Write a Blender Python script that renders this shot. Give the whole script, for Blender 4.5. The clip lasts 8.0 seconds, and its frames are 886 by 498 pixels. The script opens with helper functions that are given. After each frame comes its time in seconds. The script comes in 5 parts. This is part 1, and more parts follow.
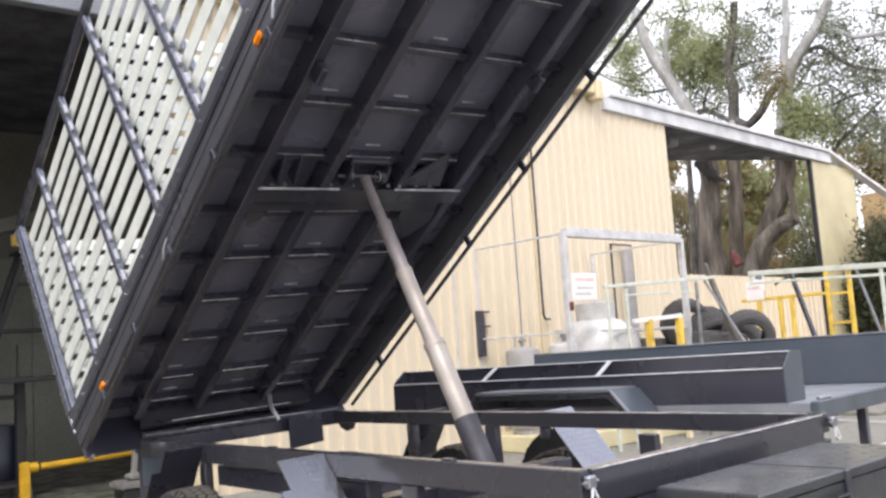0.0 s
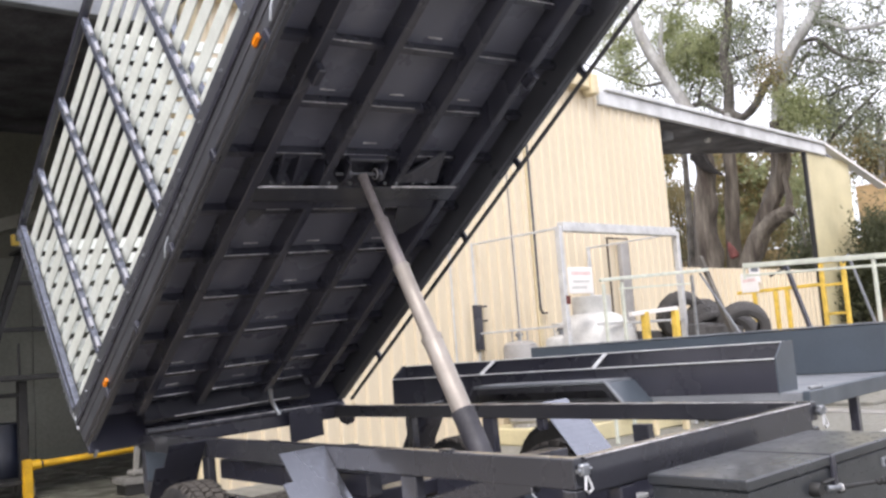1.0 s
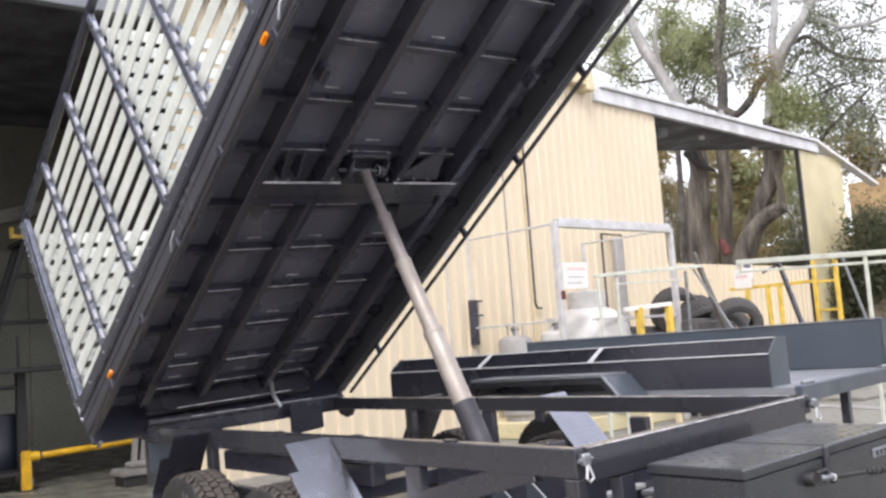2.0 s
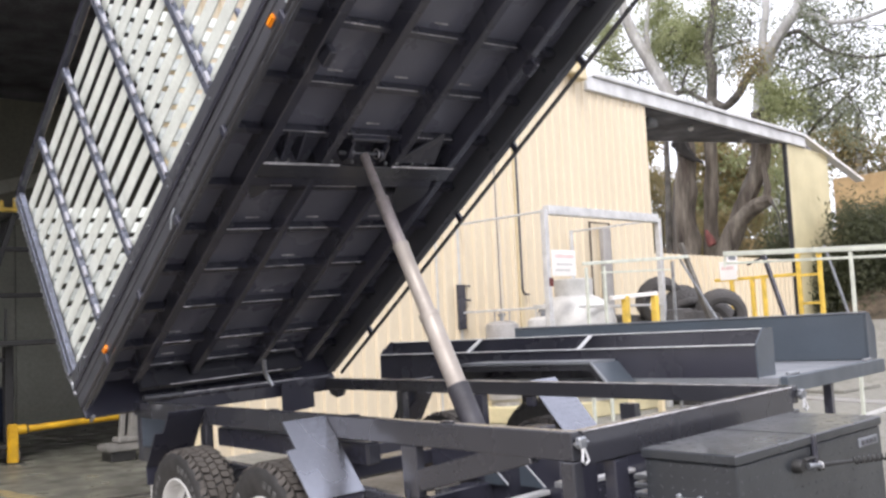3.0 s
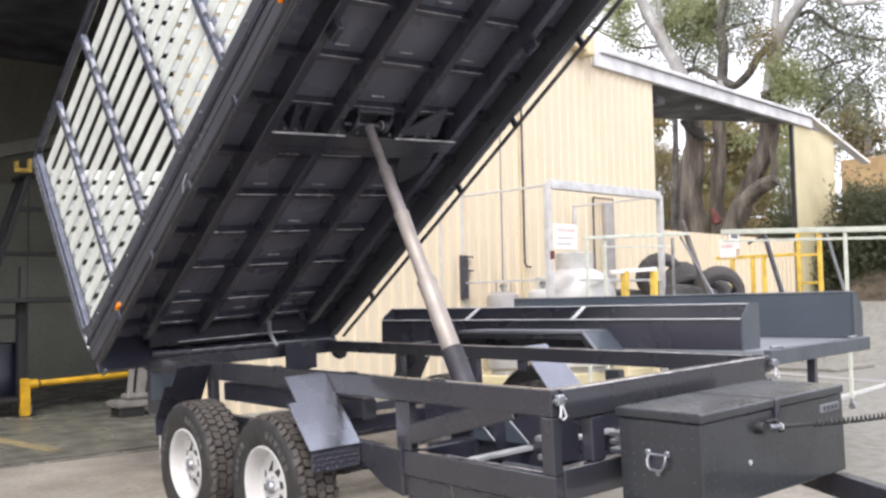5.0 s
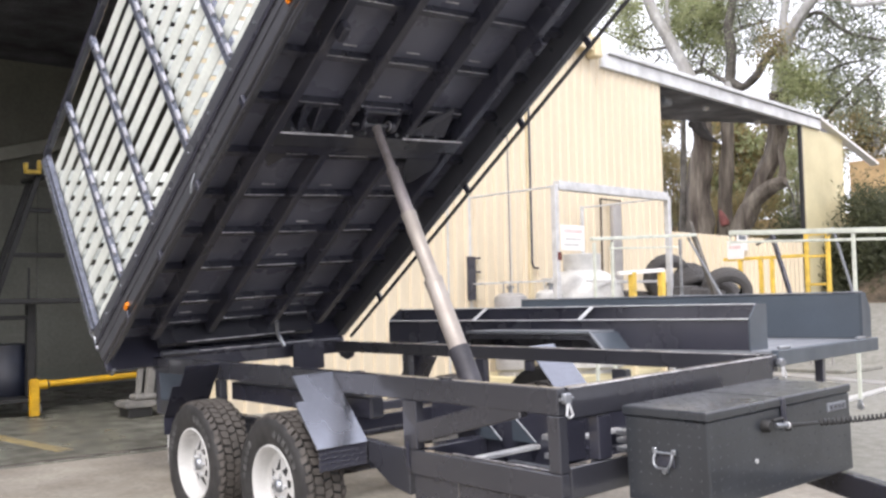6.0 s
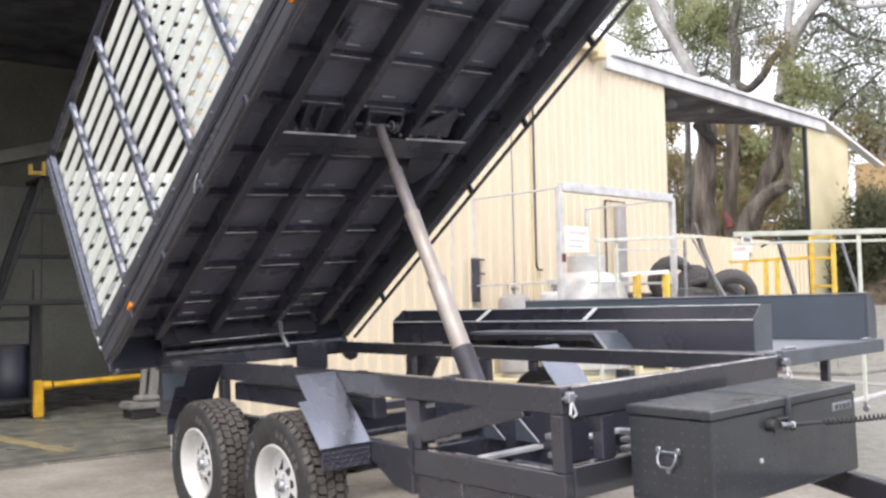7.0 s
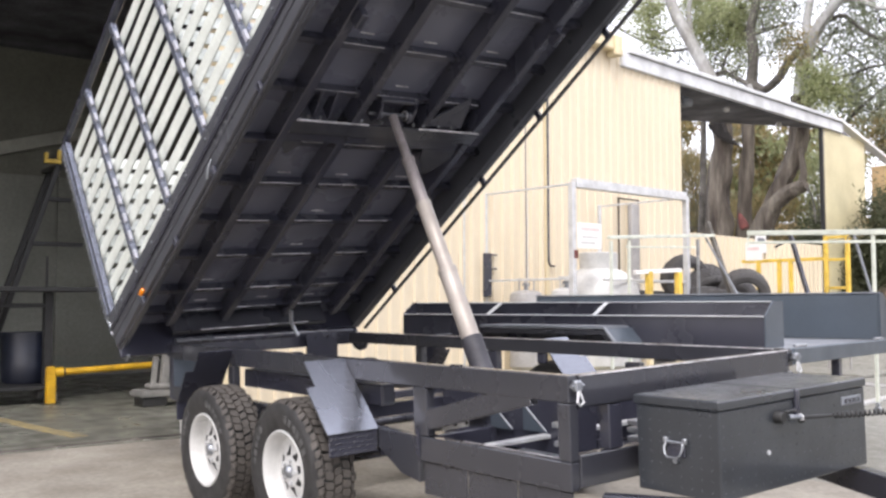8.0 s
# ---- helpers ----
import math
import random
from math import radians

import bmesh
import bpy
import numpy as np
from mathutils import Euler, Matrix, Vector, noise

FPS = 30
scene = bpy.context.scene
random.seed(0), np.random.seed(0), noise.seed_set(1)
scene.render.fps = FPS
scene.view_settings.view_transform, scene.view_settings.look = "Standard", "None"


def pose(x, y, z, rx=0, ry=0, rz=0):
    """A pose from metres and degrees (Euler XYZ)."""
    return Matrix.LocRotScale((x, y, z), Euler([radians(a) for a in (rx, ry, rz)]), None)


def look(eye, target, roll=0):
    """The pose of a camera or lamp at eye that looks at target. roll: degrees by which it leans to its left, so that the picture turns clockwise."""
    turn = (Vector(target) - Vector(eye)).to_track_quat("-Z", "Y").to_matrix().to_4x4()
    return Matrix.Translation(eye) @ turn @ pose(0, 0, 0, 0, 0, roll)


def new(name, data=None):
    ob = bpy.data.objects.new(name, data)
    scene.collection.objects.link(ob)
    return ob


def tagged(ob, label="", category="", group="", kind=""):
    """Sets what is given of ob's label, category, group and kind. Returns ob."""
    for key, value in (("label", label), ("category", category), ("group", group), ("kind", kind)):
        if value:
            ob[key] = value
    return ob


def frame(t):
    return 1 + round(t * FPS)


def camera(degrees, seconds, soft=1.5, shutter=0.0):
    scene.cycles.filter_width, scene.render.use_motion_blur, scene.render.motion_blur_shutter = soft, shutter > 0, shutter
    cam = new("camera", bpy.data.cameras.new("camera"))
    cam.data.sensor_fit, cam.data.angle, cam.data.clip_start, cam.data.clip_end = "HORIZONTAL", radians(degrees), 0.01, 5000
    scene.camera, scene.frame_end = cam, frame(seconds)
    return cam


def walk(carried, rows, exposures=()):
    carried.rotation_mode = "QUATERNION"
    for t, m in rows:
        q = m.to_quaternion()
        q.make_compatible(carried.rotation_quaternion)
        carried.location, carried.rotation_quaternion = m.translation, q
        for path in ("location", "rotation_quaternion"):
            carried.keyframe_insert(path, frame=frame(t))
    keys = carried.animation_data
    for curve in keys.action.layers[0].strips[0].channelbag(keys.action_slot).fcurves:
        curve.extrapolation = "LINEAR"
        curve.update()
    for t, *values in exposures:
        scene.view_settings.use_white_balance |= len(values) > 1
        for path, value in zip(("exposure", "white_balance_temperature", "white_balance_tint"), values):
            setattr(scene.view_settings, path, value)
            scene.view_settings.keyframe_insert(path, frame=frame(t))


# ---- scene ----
cam = camera(50.00, 8.0, soft=2.6)
walk(cam, [
    (0, look((2.151, -2.212, 1.257), (0.591, -0.981, 1.485), -3.81)),
    (0.5, look((2.181, -2.228, 1.252), (0.621, -0.996, 1.474), -4.27)),
    (1, look((2.226, -2.264, 1.251), (0.668, -1.029, 1.468), -4.36)),
    (2.5, look((2.271, -2.406, 1.247), (0.731, -1.144, 1.440), -3.70)),
    (3, look((2.274, -2.450, 1.248), (0.741, -1.177, 1.418), -2.72)),
    (3.5, look((2.327, -2.486, 1.247), (0.796, -1.208, 1.394), -1.87)),
    (4, look((2.422, -2.525, 1.223), (0.885, -1.252, 1.352), -1.41)),
    (4.5, look((2.473, -2.554, 1.217), (0.931, -1.286, 1.331), -1.25)),
    (6, look((2.507, -2.570, 1.200), (0.949, -1.321, 1.316), -1.16)),
    (6.5, look((2.506, -2.566, 1.194), (0.946, -1.321, 1.312), -1.14)),
    (7, look((2.500, -2.557, 1.184), (0.937, -1.316, 1.306), -1.13)),
    (7.5, look((2.491, -2.547, 1.172), (0.927, -1.308, 1.304), -0.82)),
    (7.8, look((2.496, -2.547, 1.160), (0.932, -1.308, 1.308), -0.60)),
    (8, look((2.507, -2.547, 1.142), (0.926, -1.327, 1.259), -0.14)),
], exposures=[(0, 0.84, 6250, 14), (2.5, 0.85, 6250, 14), (4.5, 0.92, 6250, 14), (8, 0.99, 6250, 14)])

# ---------------------------------------------------------------- world, sun, exposure
world = bpy.data.worlds.new("sky")
scene.world = world
world.use_nodes = True
wn = world.node_tree
sky = wn.nodes.new("ShaderNodeTexSky")
sky.sky_type = "NISHITA"
sky.sun_disc = False
sky.sun_elevation, sky.sun_rotation = radians(38), radians(150)
sky.dust_density, sky.air_density = 4.0, 1.0
haze = wn.nodes.new("ShaderNodeMix")
haze.data_type = "RGBA"
haze.inputs["Factor"].default_value = 0.75
haze.inputs["B"].default_value = (9.4, 9.2, 9.45, 1)
wn.links.new(sky.outputs["Color"], haze.inputs["A"])
wn.links.new(haze.outputs["Result"], wn.nodes["Background"].inputs["Color"])
wn.nodes["Background"].inputs["Strength"].default_value = 0.13

sun = new("sun", bpy.data.lights.new("sun", "SUN"))
sun.data.energy, sun.data.angle, sun.data.color = 1.3, radians(14), (1.0, 0.96, 0.90)
sun.matrix_basis = look((6, -5, 9), (0, 0, 0))


# ---------------------------------------------------------------- building blocks
def thing(name, m=None, label="", category="", group="", kind=""):
    ob = new(name)
    ob.empty_display_size = 0.1
    if m is not None:
        ob.matrix_basis = m
    return tagged(ob, label, category, group, kind)


def mesh_of(name, bm, material, smooth=False):
    me = bpy.data.meshes.new(name)
    bmesh.ops.recalc_face_normals(bm, faces=bm.faces[:])
    bm.to_mesh(me)
    bm.free()
    me.materials.append(material)
    if smooth:
        me.polygons.foreach_set("use_smooth", [True] * len(me.polygons))
        me.set_sharp_from_angle(angle=radians(38))
    return me


def part(name, bm, material, parent, label="", smooth=False):
    ob = new(name, mesh_of(name, bm, material, smooth))
    ob.parent = parent
    return tagged(ob, label)


def solo(name, bm, material, m=None, label="", category="", group="", kind="", smooth=False):
    ob = new(name, mesh_of(name, bm, material, smooth))
    if m is not None:
        ob.matrix_basis = m
    return tagged(ob, label, category, group, kind)


def box(x0, x1, y0, y1, z0, z1, bevel=0.004, bm=None, seg=1):
    """A box between two corners, with broken edges."""
    own = bmesh.new()
    bmesh.ops.create_cube(own, size=1)
    for v in own.verts:
        v.co = Vector(((x0 + x1) / 2 + v.co.x * (x1 - x0), (y0 + y1) / 2 + v.co.y * (y1 - y0), (z0 + z1) / 2 + v.co.z * (z1 - z0)))
    if bevel:
        bmesh.ops.bevel(own, geom=own.edges[:], offset=bevel, segments=seg, affect="EDGES")
    return add(bm, own)


def add(bm, own):
    if bm is None:
        return own
    me = bpy.data.meshes.new("tmp")
    own.to_mesh(me)
    own.free()
    bm.from_mesh(me)
    bpy.data.meshes.remove(me)
    return bm


def bar(a, b, w, h, up=(0, 0, 1), bevel=0.004, bm=None):
    """A box section from a to b: w across, h along up."""
    a, b = Vector(a), Vector(b)
    d = b - a
    own = box(0, d.length, -w / 2, w / 2, -h / 2, h / 2, bevel)
    x = d.normalized()
    y = Vector(up).cross(x).normalized()
    z = x.cross(y)
    own.transform(Matrix.Translation(a) @ Matrix((x, y, z)).transposed().to_4x4())
    return add(bm, own)


def rod(a, b, r, r2=None, sides=16, bm=None, bevel=0.0):
    a, b = Vector(a), Vector(b)
    d = b - a
    own = bmesh.new()
    bmesh.ops.create_cone(own, cap_ends=True, segments=sides, radius1=r, radius2=r if r2 is None else r2, depth=d.length)
    if bevel:
        rim = [e for e in own.edges if abs(e.verts[0].co.z - e.verts[1].co.z) < 1e-6]
        bmesh.ops.bevel(own, geom=rim, offset=bevel, segments=2, affect="EDGES")
    own.transform(Matrix.Translation((a + b) / 2) @ d.to_track_quat("Z", "Y").to_matrix().to_4x4())
    return add(bm, own)


def plate(points, t, bm=None, bevel=0.0):
    """A flat plate: its outline, extruded by the vector t."""
    own = bmesh.new()
    f = own.faces.new([own.verts.new(p) for p in points])
    res = bmesh.ops.extrude_face_region(own, geom=[f])
    bmesh.ops.translate(own, vec=Vector(t), verts=[v for v in res["geom"] if isinstance(v, bmesh.types.BMVert)])
    bmesh.ops.recalc_face_normals(own, faces=own.faces[:])
    if bevel:
        bmesh.ops.bevel(own, geom=own.edges[:], offset=bevel, segments=1, affect="EDGES")
    return add(bm, own)


def lathe(profile, sides=32, axis="Z", bm=None):
    """Profile of (radius, height), turned round the axis."""
    own = bmesh.new()
    rings = []
    for r, z in profile:
        if r < 1e-5:
            rings.append([own.verts.new((0, 0, z))])
        else:
            rings.append([own.verts.new((r * math.cos(2 * math.pi * k / sides), r * math.sin(2 * math.pi * k / sides), z)) for k in range(sides)])
    for p, q in zip(rings, rings[1:]):
        for k in range(sides):
            j = (k + 1) % sides
            if len(p) == 1 and len(q) == 1:
                continue
            if len(p) == 1:
                own.faces.new((p[0], q[j], q[k]))
            elif len(q) == 1:
                own.faces.new((p[k], p[j], q[0]))
            else:
                own.faces.new((p[k], p[j], q[j], q[k]))
    if axis == "Y":
        own.transform(Matrix.Rotation(radians(90), 4, "X"))
    if axis == "X":
        own.transform(Matrix.Rotation(radians(90), 4, "Y"))
    return add(bm, own)


def tube(points, r, sides=8, bm=None):
    """A round bar bent through the points."""
    own = bmesh.new()
    pts = [Vector(p) for p in points]
    rings = []
    side = None
    for i, p in enumerate(pts):
        d = (pts[min(i + 1, len(pts) - 1)] - pts[max(i - 1, 0)]).normalized()
        if side is None:
            side = d.orthogonal().normalized()
        side = (side - d * side.dot(d)).normalized()
        up = d.cross(side)
        rings.append([own.verts.new(p + r * (math.cos(2 * math.pi * k / sides) * side + math.sin(2 * math.pi * k / sides) * up)) for k in range(sides)])
    for a, b in zip(rings, rings[1:]):
        for k in range(sides):
            j = (k + 1) % sides
            own.faces.new((a[k], a[j], b[j], b[k]))
    own.faces.new(rings[0][::-1])
    own.faces.new(rings[-1])
    return add(bm, own)


def torus(c, R, r, normal=(0, 0, 1), sides=24, small=8, bm=None):
    own = bmesh.new()
    rings = [[own.verts.new(((R + r * math.cos(b)) * math.cos(a), (R + r * math.cos(b)) * math.sin(a), r * math.sin(b)))
              for b in (2 * math.pi * j / small for j in range(small))] for a in (2 * math.pi * k / sides for k in range(sides))]
    for k in range(sides):
        for j in range(small):
            own.faces.new((rings[k][j], rings[(k + 1) % sides][j], rings[(k + 1) % sides][(j + 1) % small], rings[k][(j + 1) % small]))
    own.transform(Matrix.Translation(c) @ Vector(normal).to_track_quat("Z", "Y").to_matrix().to_4x4())
    return add(bm, own)


# ---------------------------------------------------------------- materials
def material(name, colour, rough=0.5, metal=0.0, vary=0.12, scale=6.0, fine=60.0, bump=0.15, grit=0.02, tint=None, coat=0.0, stretch=(1, 1, 1), rough_vary=0.12):
    """Painted or raw surface: colour that wanders at two scales, uneven gloss and a fine relief."""
    mat = bpy.data.materials.new(name)
    mat.use_nodes = True
    n, l = mat.node_tree.nodes, mat.node_tree.links
    bsdf = n["Principled BSDF"]
    co = n.new("ShaderNodeTexCoord")
    mp = n.new("ShaderNodeMapping")
    mp.inputs["Scale"].default_value = stretch
    l.new(co.outputs["Object"], mp.inputs["Vector"])
    big, small = n.new("ShaderNodeTexNoise"), n.new("ShaderNodeTexNoise")
    big.inputs["Scale"].default_value, big.inputs["Detail"].default_value = scale, 6
    small.inputs["Scale"].default_value, small.inputs["Detail"].default_value = fine, 4
    for t in (big, small):
        l.new(mp.outputs["Vector"], t.inputs["Vector"])
    ramp = n.new("ShaderNodeMapRange")
    ramp.inputs["From Min"].default_value, ramp.inputs["From Max"].default_value = 0.3, 0.7
    l.new(big.outputs["Fac"], ramp.inputs["Value"])
    mix = n.new("ShaderNodeMix")
    mix.data_type = "RGBA"
    other = tint or tuple(c * (1 - 2.2 * vary) for c in colour)
    mix.inputs["A"].default_value = (*[min(1, c * (1 + vary * 0.5)) for c in colour], 1)
    mix.inputs["B"].default_value = (*other, 1)
    l.new(ramp.outputs["Result"], mix.inputs["Factor"])
    speck = n.new("ShaderNodeMix")
    speck.data_type, speck.blend_type = "RGBA", "MULTIPLY"
    speck.inputs["Factor"].default_value = min(1.0, vary * 2.5)
    l.new(mix.outputs["Result"], speck.inputs["A"])
    grey = n.new("ShaderNodeMapRange")
    grey.inputs["From Min"].default_value, grey.inputs["From Max"].default_value = 0.3, 0.7
    grey.inputs["To Min"].default_value, grey.inputs["To Max"].default_value = 0.6, 1.15
    l.new(small.outputs["Fac"], grey.inputs["Value"])
    l.new(grey.outputs["Result"], speck.inputs["B"])
    out = speck.outputs["Result"]
    l.new(out, bsdf.inputs["Base Color"])
    rr = n.new("ShaderNodeMapRange")
    rr.inputs["From Min"].default_value, rr.inputs["From Max"].default_value = 0.3, 0.7
    rr.inputs["To Min"].default_value, rr.inputs["To Max"].default_value = max(0.03, rough - rough_vary), min(1, rough + rough_vary)
    l.new(big.outputs["Fac"], rr.inputs["Value"])
    l.new(rr.outputs["Result"], bsdf.inputs["Roughness"])
    bsdf.inputs["Metallic"].default_value = metal
    bsdf.inputs["Coat Weight"].default_value = coat
    bsdf.inputs["Coat Roughness"].default_value = 0.12
    if bump:
        bp = n.new("ShaderNodeBump")
        bp.inputs["Strength"].default_value, bp.inputs["Distance"].default_value = bump, grit
        l.new(small.outputs["Fac"], bp.inputs["Height"])
        l.new(bp.outputs["Normal"], bsdf.inputs["Normal"])
    return mat


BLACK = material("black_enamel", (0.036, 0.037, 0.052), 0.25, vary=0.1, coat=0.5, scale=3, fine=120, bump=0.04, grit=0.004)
# Paler than the beams' enamel: fill light under the tray is put into it.
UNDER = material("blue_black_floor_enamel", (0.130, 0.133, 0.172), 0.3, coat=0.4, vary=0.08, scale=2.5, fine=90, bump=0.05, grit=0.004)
GREY_BLACK = material("charcoal_enamel", (0.035, 0.036, 0.044), 0.27, coat=0.6, vary=0.08, scale=2.5, fine=90, bump=0.05, grit=0.004)
# Black enamel made lighter: the side rails' sky reflection is in the colour.
RAIL = material("grey_black_rail_enamel", (0.070, 0.072, 0.082), 0.34, coat=0.3, vary=0.1, scale=3, fine=100, bump=0.04, grit=0.004)
TOOLBOX = material("charcoal_checker_paint", (0.030, 0.034, 0.040), 0.36, coat=0.5, vary=0.14, scale=5, fine=110, bump=0.06, grit=0.004)
SLATE = material("slate_grey_enamel", (0.066, 0.083, 0.104), 0.45, coat=0.12, vary=0.1, scale=2, fine=80, bump=0.04, grit=0.004)
DECK = material("grey_deck_steel", (0.22, 0.235, 0.26), 0.55, vary=0.15, scale=2, fine=70, bump=0.1, grit=0.005)
GUARD = material("silver_checker_plate", (0.29, 0.305, 0.35), 0.24, metal=0.9, vary=0.06, scale=3, fine=140, bump=0.1, grit=0.004)
SLAT = material("white_aluminium", (0.635, 0.665, 0.61), 0.45, metal=0.0, vary=0.10, scale=5, fine=50, bump=0.03, grit=0.003)
GALV = material("galvanised_steel", (0.42, 0.44, 0.47), 0.38, metal=0.85, vary=0.2, scale=14, fine=50, bump=0.05, grit=0.003)
STUD = material("galvanised_upright", (0.205, 0.222, 0.28), 0.34, metal=0.6, vary=0.2, scale=22, fine=60, bump=0.08, grit=0.004)
CHROME = material("pale_ram_steel", (0.37, 0.335, 0.30), 0.45, metal=0.3, vary=0.06, scale=8, fine=60, bump=0.02, grit=0.002)
RAMDARK = material("dull_ram_steel", (0.36, 0.325, 0.32), 0.36, metal=0.5, vary=0.15, scale=8, fine=60, bump=0.02, grit=0.002)
BARREL = material("dull_dark_barrel_paint", (0.048, 0.047, 0.058), 0.55, vary=0.2, scale=5, fine=60, bump=0.08, grit=0.004)
RUBBER = material("tyre_rubber", (0.080, 0.071, 0.062), 0.8, vary=0.3, scale=9, fine=130, bump=0.2, grit=0.004, tint=(0.062, 0.056, 0.05))
SIDEWALL = material("black_sidewall_rubber", (0.031, 0.030, 0.0295), 0.65, vary=0.2, scale=9, fine=130, bump=0.1, grit=0.003)
# Bright steel for welds and rings; on edges it paints the sky's highlight.
STEEL_GLINT = material("worn_bright_edge", (0.72, 0.70, 0.71), 0.38, metal=0.55, vary=0.3, scale=9, fine=60, bump=0.05, grit=0.002)
OLDRUBBER = material("dusty_tyre_rubber", (0.062, 0.060, 0.061), 0.75, vary=0.3, scale=5, fine=80, bump=0.2, grit=0.005, tint=(0.105, 0.10, 0.098))
WHITE = material("white_wheel_paint", (0.53, 0.53, 0.515), 0.35, vary=0.06, scale=6, fine=70, bump=0.03, grit=0.003)
AMBER = material("amber_lens", (0.85, 0.27, 0.01), 0.15, vary=0.05, scale=20, fine=200, bump=0.1, grit=0.002, coat=0.5)
YELLOW = material("yellow_safety_paint", (0.78, 0.54, 0.09), 0.45, vary=0.18, scale=7, fine=60, bump=0.1, grit=0.004)
CREAM = material("cream_sheet_steel", (0.665, 0.58, 0.432), 0.5, vary=0.04, scale=0.8, fine=25, bump=0.03, grit=0.004, stretch=(1, 1, 0.35))
CREAM2 = material("cream_trim_steel", (0.71, 0.61, 0.40), 0.5, vary=0.08, scale=2, fine=30, bump=0.03, grit=0.004)
CREAM3 = material("yellowed_cream_sheet", (0.64, 0.575, 0.36), 0.55, vary=0.08, scale=1.2, fine=30, bump=0.03, grit=0.004)
ROOFING = material("pale_roof_steel", (0.62, 0.63, 0.64), 0.45, metal=0.0, vary=0.12, scale=3, fine=40, bump=0.05, grit=0.004)
# Dark roof lining; on the workshop side wall the colour stands for shade.
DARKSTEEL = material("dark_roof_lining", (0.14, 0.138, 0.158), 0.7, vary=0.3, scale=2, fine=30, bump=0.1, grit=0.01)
CONCRETE = material("stained_concrete", (0.295, 0.272, 0.23), 0.75, vary=0.25, scale=1.8, fine=30, bump=0.2, grit=0.006, tint=(0.19, 0.17, 0.14))
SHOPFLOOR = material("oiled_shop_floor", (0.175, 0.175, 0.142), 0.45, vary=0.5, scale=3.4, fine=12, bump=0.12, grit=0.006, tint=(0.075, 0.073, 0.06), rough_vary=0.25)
ASPHALT = material("pale_gravelly_asphalt", (0.25, 0.246, 0.217), 0.9, vary=0.28, scale=9.0, fine=55, bump=0.8, grit=0.02, tint=(0.20, 0.196, 0.17))
PLASTER = material("shop_wall_lining", (0.26, 0.265, 0.23), 0.8, vary=0.14, scale=0.8, fine=20, bump=0.05, grit=0.006)
LINING = material("olive_upper_lining", (0.19, 0.19, 0.155), 0.85, vary=0.15, scale=0.8, fine=20, bump=0.05, grit=0.006)
PALEGREEN = material("pale_green_pipe_paint", (0.60, 0.63, 0.55), 0.45, vary=0.1, scale=8, fine=60, bump=0.05, grit=0.003)
PINKGREY = material("pinkish_grey_cast", (0.21, 0.205, 0.19), 0.7, vary=0.15, scale=6, fine=40, bump=0.05, grit=0.004)
STRIPE = material("worn_yellow_line", (0.31, 0.235, 0.085), 0.75, vary=0.35, scale=9, fine=30, bump=0.05, grit=0.003, tint=(0.14, 0.13, 0.10))
STAIN = material("rusty_track_steel", (0.12, 0.105, 0.09), 0.8, vary=0.3, scale=6, fine=50, bump=0.1, grit=0.004)
# Toolbox checker bumps in a paler colour that paints their sky glints.
CHECK = material("worn_checker_tips", (0.10, 0.105, 0.115), 0.35, metal=0.2, vary=0.3, scale=20, fine=120, bump=0.02, grit=0.002)
LETTER = material("faded_white_tyre_marks", (0.10, 0.10, 0.098), 0.8, vary=0.3, scale=20, fine=90, bump=0.1, grit=0.002)
CAGE = material("bright_galvanised_tube", (0.60, 0.61, 0.62), 0.42, metal=0.25, vary=0.1, scale=9, fine=50, bump=0.05, grit=0.003)
TANK = material("pale_grey_gas_paint", (0.60, 0.60, 0.585), 0.35, vary=0.14, scale=4, fine=60, bump=0.05, grit=0.004)
DUSTGREY = material("dull_grey_gas_paint", (0.36, 0.35, 0.34), 0.4, vary=0.14, scale=4, fine=60, bump=0.05, grit=0.004)
OLIVE2 = material("pale_olive_girt_paint", (0.33, 0.33, 0.285), 0.7, vary=0.12, scale=3, fine=40, bump=0.05, grit=0.004)
SAFETY = material("orange_yellow_rail_paint", (0.62, 0.36, 0.012), 0.45, vary=0.18, scale=7, fine=60, bump=0.1, grit=0.004)
CLIP = material("dull_zinc_clip", (0.58, 0.59, 0.66), 0.4, metal=0.3, vary=0.2, scale=20, fine=80, bump=0.05, grit=0.003)
SIGN = material("sign_white", (0.80, 0.78, 0.76), 0.4, vary=0.05, scale=4, fine=60, bump=0.0)
PINK = material("sign_red_faded", (0.76, 0.58, 0.56), 0.5, vary=0.1, scale=9, fine=60, bump=0.0)
BLUE = material("dark_blue_drum", (0.009, 0.012, 0.024), 0.45, vary=0.2, scale=4, fine=60, bump=0.05, grit=0.004)
CABLE = material("black_cable_rubber", (0.018, 0.018, 0.018), 0.5, vary=0.1, scale=30, fine=200, bump=0.1, grit=0.002)
BARK = material("pale_gum_bark", (0.43, 0.435, 0.43), 0.85, vary=0.25, scale=1.3, fine=14, bump=0.4, grit=0.02, tint=(0.23, 0.22, 0.205), stretch=(1, 1, 0.35))
# Brown bark whose dark tint also carries the shaded parts of the trunks.
BUTT = material("rough_brown_butt_bark", (0.14, 0.122, 0.098), 0.9, vary=0.4, scale=3.6, fine=16, bump=1.0, grit=0.06, tint=(0.032, 0.023, 0.018), stretch=(1, 1, 0.16))
CHAR = material("black_split_wood", (0.022, 0.018, 0.016), 0.9, vary=0.4, scale=3, fine=20, bump=0.6, grit=0.03)
TWIG = material("grey_twig_bark", (0.14, 0.13, 0.115), 0.9, vary=0.3, scale=3, fine=20, bump=0.3, grit=0.02)
